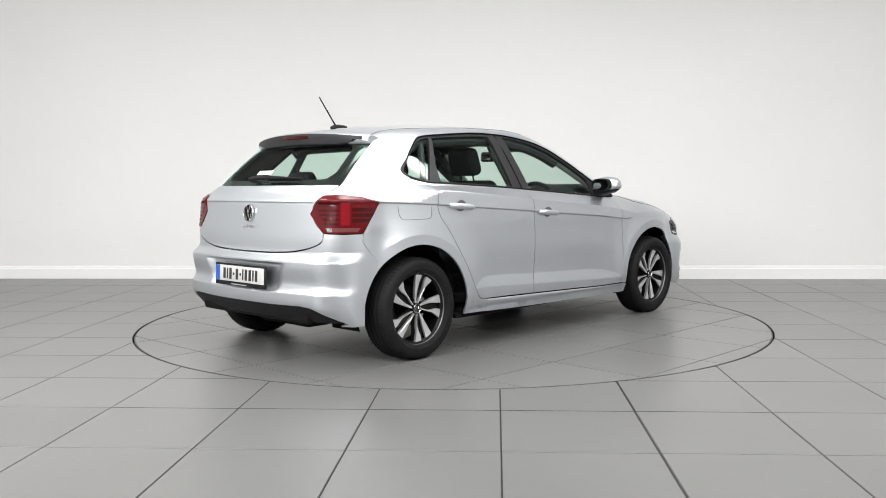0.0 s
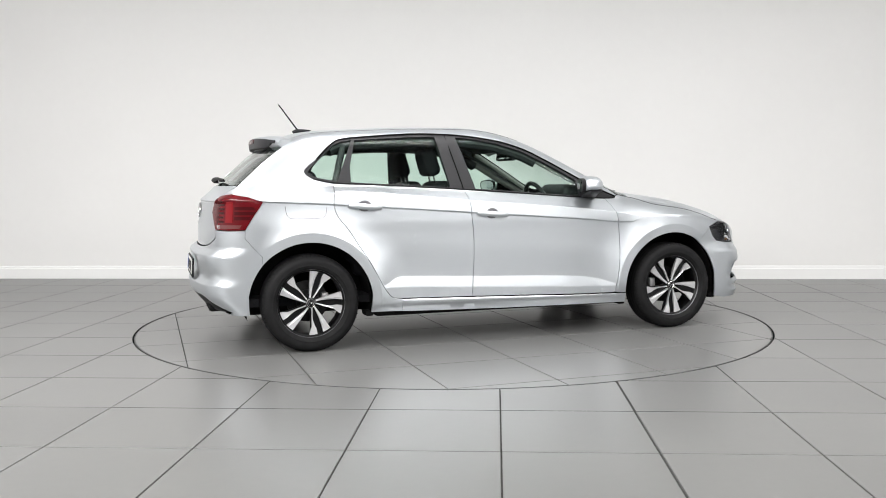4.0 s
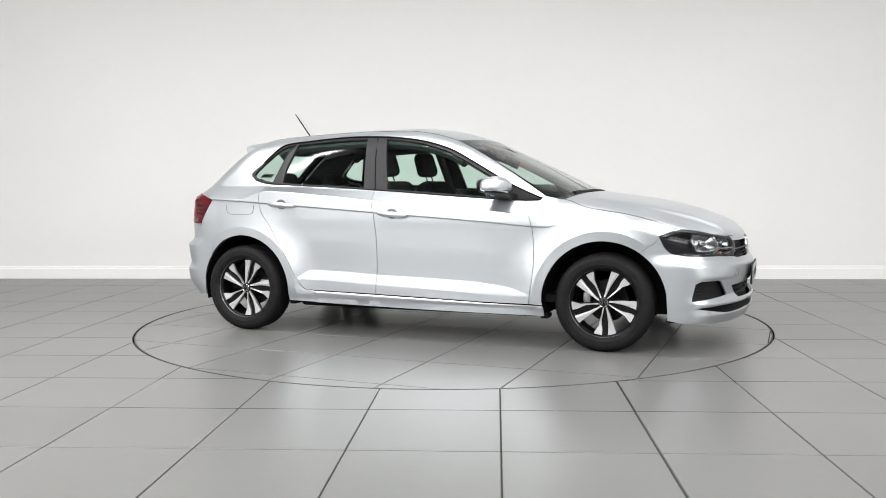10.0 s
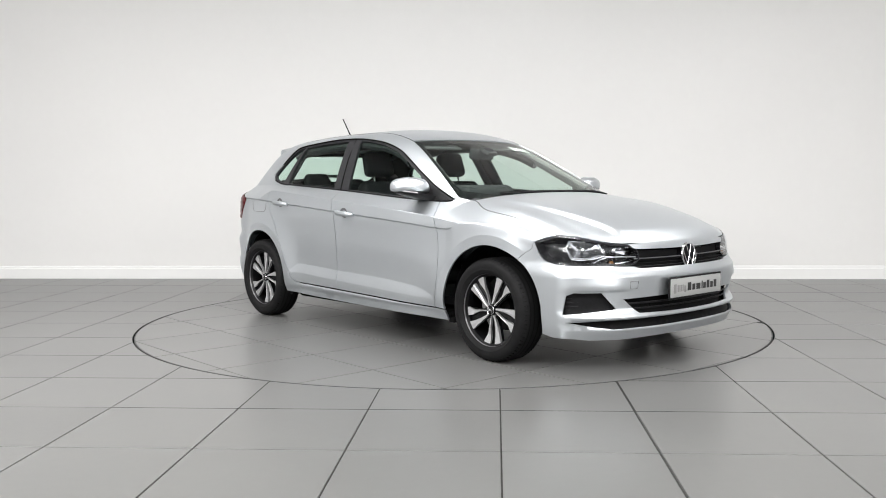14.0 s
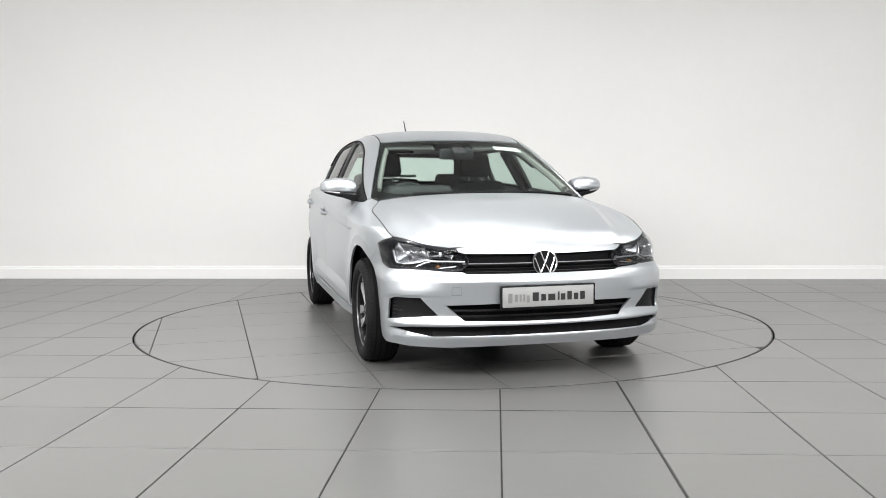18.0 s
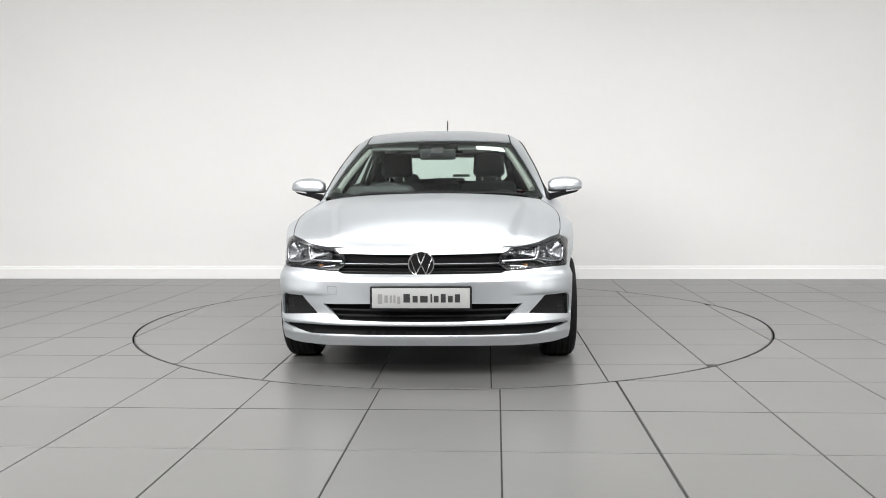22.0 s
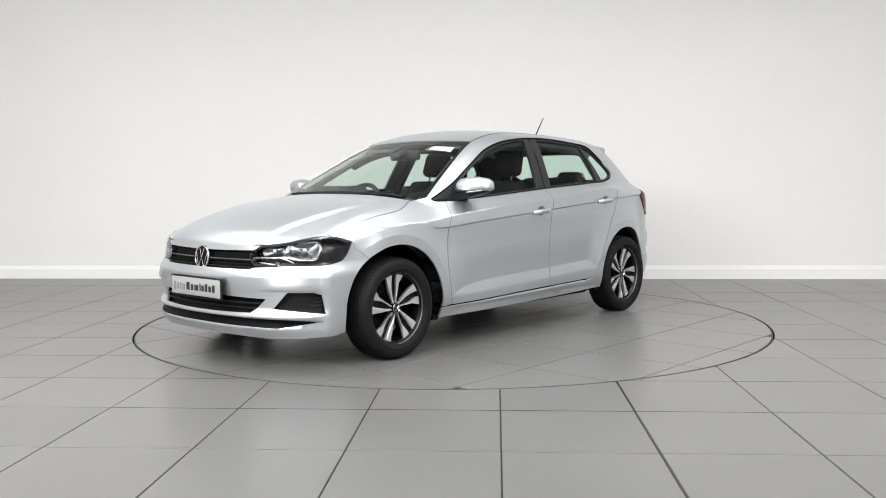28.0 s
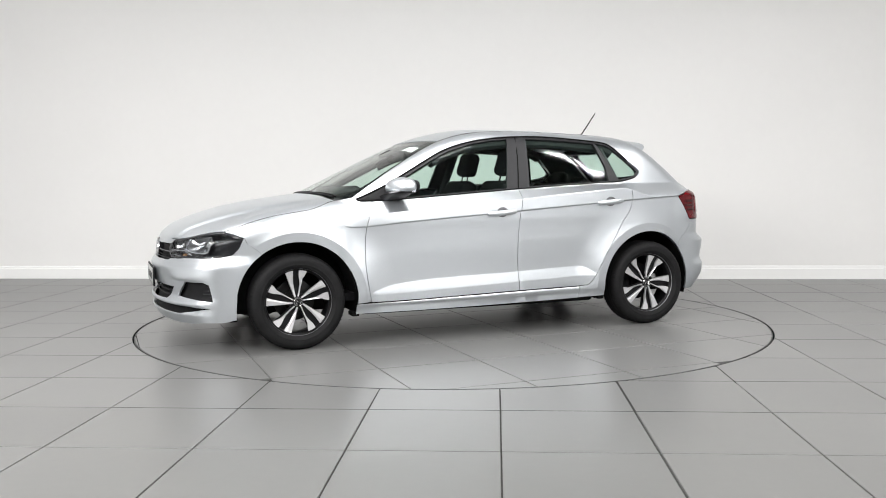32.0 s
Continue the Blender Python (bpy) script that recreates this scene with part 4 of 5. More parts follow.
for s in (1, -1):
    f = (lambda q: q) if s > 0 else mirrored
    lamp = skin("headlight", f(hl_back), LAMPDARK, car, "clear headlight with dark housing")
    skin("lamp_rim", f(hl_edge), LAMPDARK, lamp)
    skin("lens", f(hl_lens), LENS, lamp, "clear lens")
    lamp_bits(s, lamp)

# tailgate
tg_low = on_rear(smooth_line([(0.0, 0.637), (0.25, 0.640), (0.42, 0.650), (0.54, 0.672), (0.60, 0.692), (0.640, 0.715)]))
tg_lamp = on_rear([(0.642, 0.757), (0.59, 0.800), (0.545, 0.860), (0.560, 0.91), (0.588, 0.958)])
tg_up = on_rear([(0.610, 0.985), (0.626, 1.010)])
tailgate = skin("tailgate", sheet(both(np.concatenate([tg_low, tg_lamp, tg_up, on_rear([(0.62, 1.020), (0.45, 1.021), (0.2, 1.022), (0.0, 1.022)])])), view(180, 12), res=0.02,
                                  lines=[on_rear([(y, z) for y in np.linspace(-0.58, 0.58, 90)]) for z in (0.908, 0.914, 0.918, 0.921, 0.9245, 0.928, 0.932, 0.937, 0.944)]), PAINT, car)
rg = both(np.concatenate([on_rear([(0.0, 1.025), (0.2, 1.025), (0.45, 1.024), (0.615, 1.022), (0.622, 1.05), (0.600, 1.15), (0.575, 1.25), (0.555, 1.295)]), on_rear([(0.3, 1.30), (0.0, 1.30)])]))
RGV = view(180, 35)
rg_hole = both(on_rear([(0.0, 1.058), (0.3, 1.057), (0.50, 1.062), (0.535, 1.10), (0.50, 1.23), (0.46, 1.262), (0.0, 1.268)]))
rg_v, rg_f, rg_n = sheet(rg, RGV, res=0.04, off=-0.004, flange=0, gap=0.002)
rg_n = [0.3 * np.asarray(q) + 0.7 * RGV[0] for q in rg_n]
rg_n = [q / np.linalg.norm(q) for q in rg_n]
rear_window = skin("rear_window", (rg_v, rg_f, rg_n), GLASS, car, "green-tinted rear window")
skin("window_border", sheet(rg, RGV, holes=[rg_hole], res=0.03, off=-0.0075, flange=0.0), BLACK, rear_window)

# tail lamps
TL = np.array([(-1.824, 0.640, 0.757), (-1.835, 0.545, 0.860), (-1.812, 0.562, 0.91), (-1.782, 0.590, 0.957), (-1.735, 0.697, 0.968), (-1.64, 0.778, 0.951), (-1.558, 0.811, 0.922), (-1.60, 0.807, 0.853), (-1.664, 0.797, 0.755), (-1.76, 0.745, 0.752)])
TLV = view(136)
tl_lens = sheet(TL, TLV, res=0.018, off=0.004, flange=0.02, gap=0.001)
for s in (1, -1):
    f = (lambda q: q) if s > 0 else mirrored
    lamp = skin("tail_light", f(tl_lens), RED, car, "red tail light with clear lower strip")
    n, u, w = TLV

    def tl(q):
        q = np.asarray(q, float)
        return lift(q[:, :1] * u + q[:, 1:] * w + n * 3.0, -n, far=1.9)
    us = TL @ u
    lo_u, hi_u = us.min(), us.max()
    k = lambda a: hi_u + (lo_u - hi_u) * a     # 0 at the tailgate side
    for nm, q, mt, lb in (("reverse_strip", [(0.30, 0.763), (0.72, 0.763), (0.76, 0.785), (0.26, 0.785)], CLEAR_LENS, "pale clear strip"),
                          ("reverse_cell", [(0.66, 0.764), (0.715, 0.764), (0.745, 0.784), (0.66, 0.784)], INDICATOR, "white end cell"),
                          ("brake_block", [(0.40, 0.80), (0.53, 0.80), (0.53, 0.925), (0.40, 0.925)], RED_BRIGHT, "bright red block"),
                          ("lamp_bar", [(0.16, 0.815), (0.37, 0.815), (0.37, 0.835), (0.14, 0.835)], RED_DARK, ""), ("lamp_bar", [(0.10, 0.845), (0.37, 0.845), (0.37, 0.865), (0.08, 0.865)], RED_DARK, ""),
                          ("lamp_bar", [(0.08, 0.875), (0.37, 0.875), (0.37, 0.895), (0.11, 0.895)], RED_DARK, ""), ("lamp_bar", [(0.56, 0.80), (0.76, 0.80), (0.775, 0.812), (0.56, 0.812)], RED_DARK, ""),
                          ("lamp_bar", [(0.56, 0.825), (0.79, 0.825), (0.80, 0.837), (0.56, 0.837)], RED_DARK, ""), ("lamp_bar", [(0.56, 0.85), (0.83, 0.85), (0.845, 0.862), (0.56, 0.862)], RED_DARK, ""),
                          ("lamp_bar", [(0.56, 0.875), (0.86, 0.875), (0.875, 0.887), (0.56, 0.887)], RED_DARK, ""), ("lamp_bar", [(0.56, 0.90), (0.88, 0.90), (0.89, 0.912), (0.56, 0.912)], RED_DARK, "")):
        o3 = tl([(k(a), z) for a, z in q])
        skin(nm, f(sheet(o3, TLV, res=0.02, off=0.0065, flange=0.003, gap=0.0)), mt, lamp, lb)

# rear bumper: middle, corners and black valance
R_CUT = 0.62
R_CUT_Z = np.linspace(0.345, 0.686, 60)
REAR_ROWS = [on_rear([(y, z) for y in np.linspace(-0.74, 0.74, 110)]) for z in (0.40, 0.41, 0.416, 0.420, 0.425, 0.431, 0.445, 0.458, 0.57, 0.585, 0.592, 0.597, 0.602, 0.607, 0.615, 0.63)]
rb_top = on_rear(smooth_line([(0.0, 0.631), (0.25, 0.634), (0.42, 0.644), (0.54, 0.666), (0.60, 0.686), (R_CUT, 0.693)]))
VAL = [(0.0, 0.348), (0.3, 0.348), (0.53, 0.352), (0.60, 0.345), (R_CUT, 0.338)]
rb_mid = both(np.concatenate([rb_top, on_rear([(R_CUT, z) for z in R_CUT_Z[::-1]]), on_rear(VAL[::-1])]))
rb_corner = np.concatenate([on_rear([(R_CUT, z) for z in [0.338, *R_CUT_Z, 0.693]]), on_rear([(0.642, 0.715), (0.644, 0.752)]), [(-1.76, 0.745, 0.7475), (-1.664, 0.797, 0.7505)], bumper_seam_r,
                            on_side(arc(-AXLE, HUB, ARCH, 141, 172, 12) + [(-1.648, 0.30), (-1.645, 0.235)]), on_side([(-1.70, 0.232), (-1.76, 0.238)]), on_rear([(0.74, 0.252), (0.68, 0.300)])])
rbc = sheet(rb_corner, view(132), res=0.018, gap=0.0, lines=REAR_ROWS)
rear_bumper = skin("rear_bumper", join(sheet(rb_mid, REAR, res=0.018, gap=0.0, lines=REAR_ROWS), rbc, mirrored(rbc)), PAINT, car)
val_low = on_rear([(0.0, 0.258), (0.3, 0.255), (0.6, 0.250), (0.735, 0.250)])
skin("rear_valance", sheet(both(np.concatenate([on_rear(VAL), on_rear([(0.68, 0.300), (0.735, 0.252)]), val_low[::-1][1:]])), REAR, res=0.03, off=-0.006, flange=0.02), PLASTIC, car, "black plastic rear valance")

# fuel flap on the right side
FLAP = smooth_line([(-1.425, 0.897), (-1.418, 0.850), (-1.402, 0.828), (-1.37, 0.820), (-1.22, 0.821), (-1.192, 0.830), (-1.181, 0.85), (-1.179, 0.887)], 4)
p = on_side(FLAP)
p = (p + normal_at(p) * 0.0008) * [1, -1, 1]
part("fuel_flap_joint", tube_bm([tuple(q) for q in p], 0.0018, 5), TRIM_AND_SHADE, car)

# spoiler over the rear window
sp = bmesh.new()
rows = []
roots = on_top([(-1.33, -0.56 + 1.12 * i / 24) for i in range(25)])
glass_x = on_rear([(min(abs(-0.56 + 1.12 * i / 24), 0.55), 1.275) for i in range(25)])
for i in range(25):
    y = -0.56 + 1.12 * i / 24
    a = abs(y)
    k = (a / 0.56)
    tipx = -1.515 + 0.10 * k ** 3
    tz = 1.343 - 0.035 * k ** 2
    root = roots[i]
    drop = 1.272 - 0.012 * k
    gx = -glass_x[i][0]
    rows.append([sp.verts.new(q) for q in ((-1.33 + 0.02, y, root[2] - 0.004), (-1.335, y, root[2] + 0.001), ((-1.335 + tipx) / 2, y, (root[2] + tz) / 2 + 0.007), (tipx + 0.02, y, tz + 0.003), (tipx, y, tz - 0.008),
                                           (tipx - 0.004, y, tz - 0.03), (tipx + 0.006, y, drop + 0.006), (tipx + 0.02, y, drop), (-gx + 0.03, y * 0.985, 1.262))])
for a, b in zip(rows, rows[1:]):
    for i in range(len(a) - 1):
        sp.faces.new((a[i], a[i + 1], b[i + 1], b[i]))
for r in (rows[0], rows[-1]):
    sp.faces.new(r)
spoiler = part("spoiler", sp, PAINT, car, "silver roof spoiler", sharp=50)
# dark lip, made deeper to take in the shade beneath the spoiler
bm = bmesh.new()
rows = []
for i in range(19):
    y = -0.53 + 1.06 * i / 18
    k = abs(y) / 0.56
    e = (max(0, abs(y) - 0.36) / 0.17) ** 2
    tipx = -1.515 + 0.10 * k ** 3
    tz = 1.343 - 0.035 * k ** 2
    rows.append([bm.verts.new(q) for q in ((tipx - 0.003, y, tz - 0.006), (tipx - 0.010, y, tz - 0.026), (tipx - 0.004, y, 1.272 - 0.012 * k + 0.040 * e), (tipx + 0.022 - 0.012 * e, y, 1.264 - 0.012 * k + 0.046 * e))])
for a, b in zip(rows, rows[1:]):
    for i in range(3):
        bm.faces.new((a[i], a[i + 1], b[i + 1], b[i]))
part("spoiler_lip_shade", bm, SATIN, spoiler, "dark grey spoiler lip, deepened for the shade under it")
part("brake_light", box_bm(0.02, 0.26, 0.024, (-1.518, 0, 1.315), 0.006), RED_DARK, spoiler, "dark red high brake light")

# rear wiper
wip = part("rear_wiper", tube_bm([(-1.772, 0.135, 1.060), (-1.768, 0.06, 1.068), (-1.758, -0.08, 1.070), (-1.752, -0.20, 1.066), (-1.745, -0.36, 1.062)], 0.015, 8, taper=0.005), PLASTIC, car, "black rear wiper")
part("wiper_pivot", lathe_bm([(0.001, -0.016), (0.016, -0.014), (0.019, -0.005), (0.019, 0.02)], 20, "X"), PLASTIC, wip).location = (-1.760, 0.12, 1.058)
part("wiper_blade", box_bm(0.012, 0.34, 0.012, (-1.742, -0.19, 1.054), 0.004), SEAL, wip)

st_r = on_rear([(0.185, 1.086), (0.03, 1.086), (0.03, 1.112), (0.185, 1.112)])
skin("window_sticker", sheet(st_r, RGV, res=0.03, off=0.001, flange=0, gap=0.0), PAPER, rear_window, "white paper sticker")
# front wipers
for y0, y1 in ((0.05, 0.60), (-0.46, 0.06)):
    line = on_top([(1.060 - 0.19 * y * y, y) for y in np.linspace(y0, y1, 8)]) + [0, 0, 0.003]
    w = part("wiper", tube_bm([tuple(q) for q in line], 0.006, 8), PLASTIC, car, "black windscreen wiper")
    part("wiper_blade", tube_bm([tuple(q + np.array((-0.016, 0.0, 0.004))) for q in line], 0.005, 6), SEAL, w)

# roof aerial
base = part("aerial", tube_bm([(-1.235, 0, 1.382), (-1.215, 0, 1.396), (-1.18, 0, 1.400), (-1.14, 0, 1.400), (-1.115, 0, 1.398)], 0.017, 12, taper=0.006), PLASTIC, car, "black roof aerial")
part("mast", tube_bm([(-1.20, 0, 1.395), (-1.215, 0, 1.415), (-1.335, 0, 1.578)], 0.0065, 8, taper=0.004), SEAL, base)

# door handles
for s in (1, -1):
    for x0, x1, door in ((-1.045, -0.835, rear_door), (-0.202, 0.008, front_door)):
        d = door[0 if s > 0 else 1]
        zc = float(crease((x0 + x1) / 2)) - 0.004
        slope = (float(crease(x1)) - float(crease(x0))) / (x1 - x0)
        q = on_side([(x, zc + slope * (x - (x0 + x1) / 2)) for x in np.linspace(x0, x1, 13)])
        bm = bmesh.new()
        rows = []
        for i, p in enumerate(q):
            e = math.sin(math.pi * (i + 0.35) / 12.7)
            bow = 0.012 + 0.026 * min(1, e * 1.5)
            hz = 0.010 + 0.008 * min(1, e * 1.6)
            rows.append([bm.verts.new((p[0], s * (p[1] + o), p[2] + v)) for o, v in ((bow - 0.012, hz), (bow - 0.004, hz * 0.8), (bow, 0.1 * hz), (bow - 0.003, -hz * 0.8), (bow - 0.012, -hz), (bow - 0.018, 0))])
        for a, b in zip(rows, rows[1:]):
            for i in range(6):
                bm.faces.new((a[i], a[(i + 1) % 6], b[(i + 1) % 6], b[i]))
        bm.faces.new(rows[0])
        bm.faces.new(rows[-1][::-1])
        part("handle", bm, PAINT, d, "silver door handle", sharp=60)
        # flat grey disc behind the handle, its tone standing in for the grip cup's shade
        c = on_side([((x0 + x1) / 2, zc + 0.004)])[0]
        bm = bmesh.new()
        rim, bowl = [], []
        ring_p = on_side([(c[0] - 0.004 + 0.042 * math.cos(2 * math.pi * i / 24), c[2] + 0.034 * math.sin(2 * math.pi * i / 24)) for i in range(24)])
        for i in range(24):
            a = 2 * math.pi * i / 24
            pp = ring_p[i]
            rim.append(bm.verts.new((pp[0], s * (pp[1] + 0.0015), pp[2])))
            bowl.append(bm.verts.new((c[0] + 0.030 * math.cos(a), s * (pp[1] + 0.0022), c[2] + 0.024 * math.sin(a))))
        for i in range(24):
            j = (i + 1) % 24
            bm.faces.new((rim[i], rim[j], bowl[j], bowl[i]))
        bm.faces.new(bowl)
        part("handle_cup_shade", bm, TRIM_AND_SHADE, d)

# door mirrors
for s in (1, -1):
    m = bmesh.new()
    rows = []
    prof = [(0.0, 1.036, 0.970, 0.055), (0.030, 1.058, 0.966, 0.078), (0.085, 1.068, 0.966, 0.088), (0.140, 1.067, 0.968, 0.086), (0.188, 1.058, 0.973, 0.072), (0.216, 1.042, 0.982, 0.048), (0.226, 1.028, 0.990, 0.028)]
    for t_, hi_z, lo_z, dx in prof:
        cy, cx, cz = 0.752 + t_, 0.618 - 0.10 * t_ - 0.25 * t_ * t_, (hi_z + lo_z) / 2 - 0.012
        ring = []
        for i in range(16):
            a = 2 * math.pi * i / 16
            cxx, szz = math.cos(a), math.sin(a)
            up_z = (hi_z - cz) * szz ** 0.9 if szz > 0 else -(cz - lo_z) * abs(szz) ** 0.6
            ring.append(m.verts.new((cx + (dx if cxx > 0 else dx * 0.80) * math.copysign(abs(cxx) ** 0.75, cxx), s * cy, cz + up_z)))
        rows.append(ring)
    for a, b in zip(rows, rows[1:]):
        for i in range(16):
            m.faces.new((a[i], a[(i + 1) % 16], b[(i + 1) % 16], b[i]))
    m.faces.new(rows[0][::-1])
    m.faces.new(rows[-1])
    bmesh.ops.subdivide_edges(m, edges=m.edges[:], cuts=1, use_grid_fill=True, smooth=0.6)
    mirror = part("door_mirror", m, PAINT, car, "silver door mirror with black base", sharp=70)
    bm = bmesh.new()
    rings = []
    for y_, x0, x1, z0, z1 in ((0.735, 0.600, 0.725, 0.900, 0.945), (0.78, 0.582, 0.704, 0.920, 0.960), (0.84, 0.568, 0.693, 0.940, 0.9665), (0.90, 0.563, 0.678, 0.954, 0.972), (0.94, 0.563, 0.648, 0.965, 0.979), (0.953, 0.568, 0.623, 0.972, 0.981)):
        rings.append([bm.verts.new((x, s * y_, z)) for x, z in ((x0, z1), (x0, z0 + 0.006), (x0 + 0.01, z0), (x1 - 0.02, z0), (x1 - 0.004, (z0 + z1) / 2), (x1, z1))])
    for a, b in zip(rings, rings[1:]):
        for i in range(6):
            bm.faces.new((a[i], a[(i + 1) % 6], b[(i + 1) % 6], b[i]))
    bm.faces.new(rings[0])
    bm.faces.new(rings[-1][::-1])
    part("mirror_base", bm, PLASTIC, mirror, "black mirror base")
    part("indicator", tube_bm([(0.691, s * 0.865, 0.970), (0.676, s * 0.905, 0.975), (0.646, s * 0.945, 0.981)], 0.005, 6), INDICATOR, mirror)
    rim = [(0.098 * math.copysign(abs(math.cos(a)) ** 0.7, math.cos(a)), 0.044 * math.copysign(abs(math.sin(a)) ** 0.7, math.sin(a))) for a in [2 * math.pi * k / 28 for k in range(28)]]
    back = part("mirror_back", prism_bm(rim, 0.030, 0.052, lambda u, v, h: (-h, u, v)), PLASTIC, mirror, "black mirror back")
    back.matrix_local = pose(0.590, s * 0.862, 1.012, 0, -4, 16 * s)
    pane = [(u * 0.88, v * 0.86) for u, v in rim]
    mg = part("mirror_pane", prism_bm(pane, 0.051, 0.0545, lambda u, v, h: (-h, u, v)), MIRROR, mirror, smooth=False)
    mg.matrix_local = pose(0.590, s * 0.862, 1.012, 0, -4, 16 * s)
    # black triangle that carries the mirror
    tri = on_side([(0.60, 1.046), (0.66, 1.016), (0.78, 0.958), (0.845, 0.926), (0.80, 0.922), (0.60, 0.932)])
    tp = sheet(tri, SIDE, res=0.04, off=0.001, flange=0.004, gap=0.002)
    skin("mirror_sail", tp if s > 0 else mirrored(tp), PLASTIC, mirror)


# emblems: plain ring and bars
def emblem(x, z, r, tilt, face):
    e = part("emblem", lathe_bm([(r, 0.0), (r, 0.006), (r * 0.97, 0.010), (r * 0.90, 0.011), (r * 0.86, 0.008), (r * 0.86, 0.0)], 48, "X"), CHROME, car, "chrome ring emblem")
    d = part("emblem_disc", lathe_bm([(0.001, 0.005), (r * 0.88, 0.004), (r * 0.88, 0.0)], 40, "X"), MATTE, e)
    bm = bmesh.new()
    for sy in (1, -1):
        for y0, z0, y1, z1 in ((0.02, -0.02, 0.33, 0.80), (0.36, -0.76, 0.78, 0.36), (0.36, -0.76, 0.04, -0.12)):
            tube_bm([(0.008, sy * y0 * r, z0 * r), (0.008, sy * y1 * r, z1 * r)], r * 0.045, 6, bm=bm)
    part("emblem_bars", bm, CHROME, e)
    e.matrix_local = pose(x, 0, z, 0, tilt, 0 if face > 0 else 180)


emblem(2.044, 0.612, 0.070, -6, 1)
emblem_seat = part("emblem_seat", lathe_bm([(0.070, -0.05), (0.070, 0.001), (0.001, 0.001)], 40, "X"), MATTE, car)
emblem_seat.matrix_local = pose(2.042, 0, 0.612, 0, -6, 0)
emblem(-1.872, 0.860, 0.052, -4, -1)
# model lettering on the tailgate, too small to read
bm = bmesh.new()
for i, wd in enumerate((0.02, 0.022, 0.016, 0.022)):
    box_bm(0.004, wd, 0.016, (-1.887, 0.055 - i * 0.034, 0.782), 0.001, bm=bm)
part("badge_bars", bm, CHROME, tailgate, smooth=False)


# number plates
def plate(name, x, z, w, h, lean, face, mat, holder_label, bars):
    pl = part(name, box_bm(0.012, w, h, bevel=0.008, segs=3), PLASTIC, car, holder_label)
    part("plate", box_bm(0.004, w - (0.022 if face > 0 else 0.030), h - (0.022 if face > 0 else 0.036), (0.0065, 0, 0.002 if face > 0 else 0.007), 0.003), mat, pl)
    for nm, y, zz, bw, bh, mt in bars:
        part(nm, box_bm(0.0015, bw, bh, (0.0092, y, zz)), mt, pl, smooth=False)
    pl.matrix_local = pose(x, 0, z, 0, lean, 0 if face > 0 else 180)


front_bars, y = [], -0.222
for i, wd in enumerate((0.026, 0.020, 0.012, 0.012, 0.018)):
    front_bars.append(("plate_bar", y + wd / 2, -0.002 if i < 4 else -0.008, wd * 0.85, 0.050 if i == 0 else 0.037, INK_PALE))
    y += wd * 1.15 + 0.005
y += 0.006
for wd, hh in ((0.036, 0.042), (0.028, 0.032), (0.042, 0.032), (0.010, 0.042), (0.026, 0.032), (0.027, 0.042), (0.026, 0.032), (0.028, 0.040)):
    front_bars.append(("plate_bar", y + wd / 2, (hh - 0.042) / 2 + 0.002, wd * 0.92, hh * 1.05, INK))
    y += wd * 1.17 + 0.005
plate("front_plate", 2.094, 0.441, 0.522, 0.124, 0, 1, PLATE_GREY, "silver dealer plate in a black holder", front_bars)
rear_bars, y = [], -0.175
for wd in (0.034, 0.018, 0.034, 0.022, 0.036, 0.022, 0.018, 0.034, 0.034, 0.018, 0.034):
    dash = wd == 0.022
    rear_bars.append(("plate_bar", y + wd / 2, 0.0, wd * 0.72, 0.014 if dash else 0.064, INK))
    y += wd + 0.0065
rear_bars = [(n_, yy, zz + 0.006, bw, bh, mt) for n_, yy, zz, bw, bh, mt in rear_bars]
rear_bars.append(("plate_band", -0.231, 0.007, 0.042, 0.092, BLUE))
rear_bars.append(("holder_bar", 0.0, -0.0555, 0.16, 0.006, PLATE_GREY))
plate("rear_plate", -1.944, 0.492, 0.535, 0.130, -3, -1, PLATE_WHITE, "white number plate in a black holder", rear_bars)


# wheels
def polar(r, deg):
    return r * math.cos(radians(deg)), r * math.sin(radians(deg))


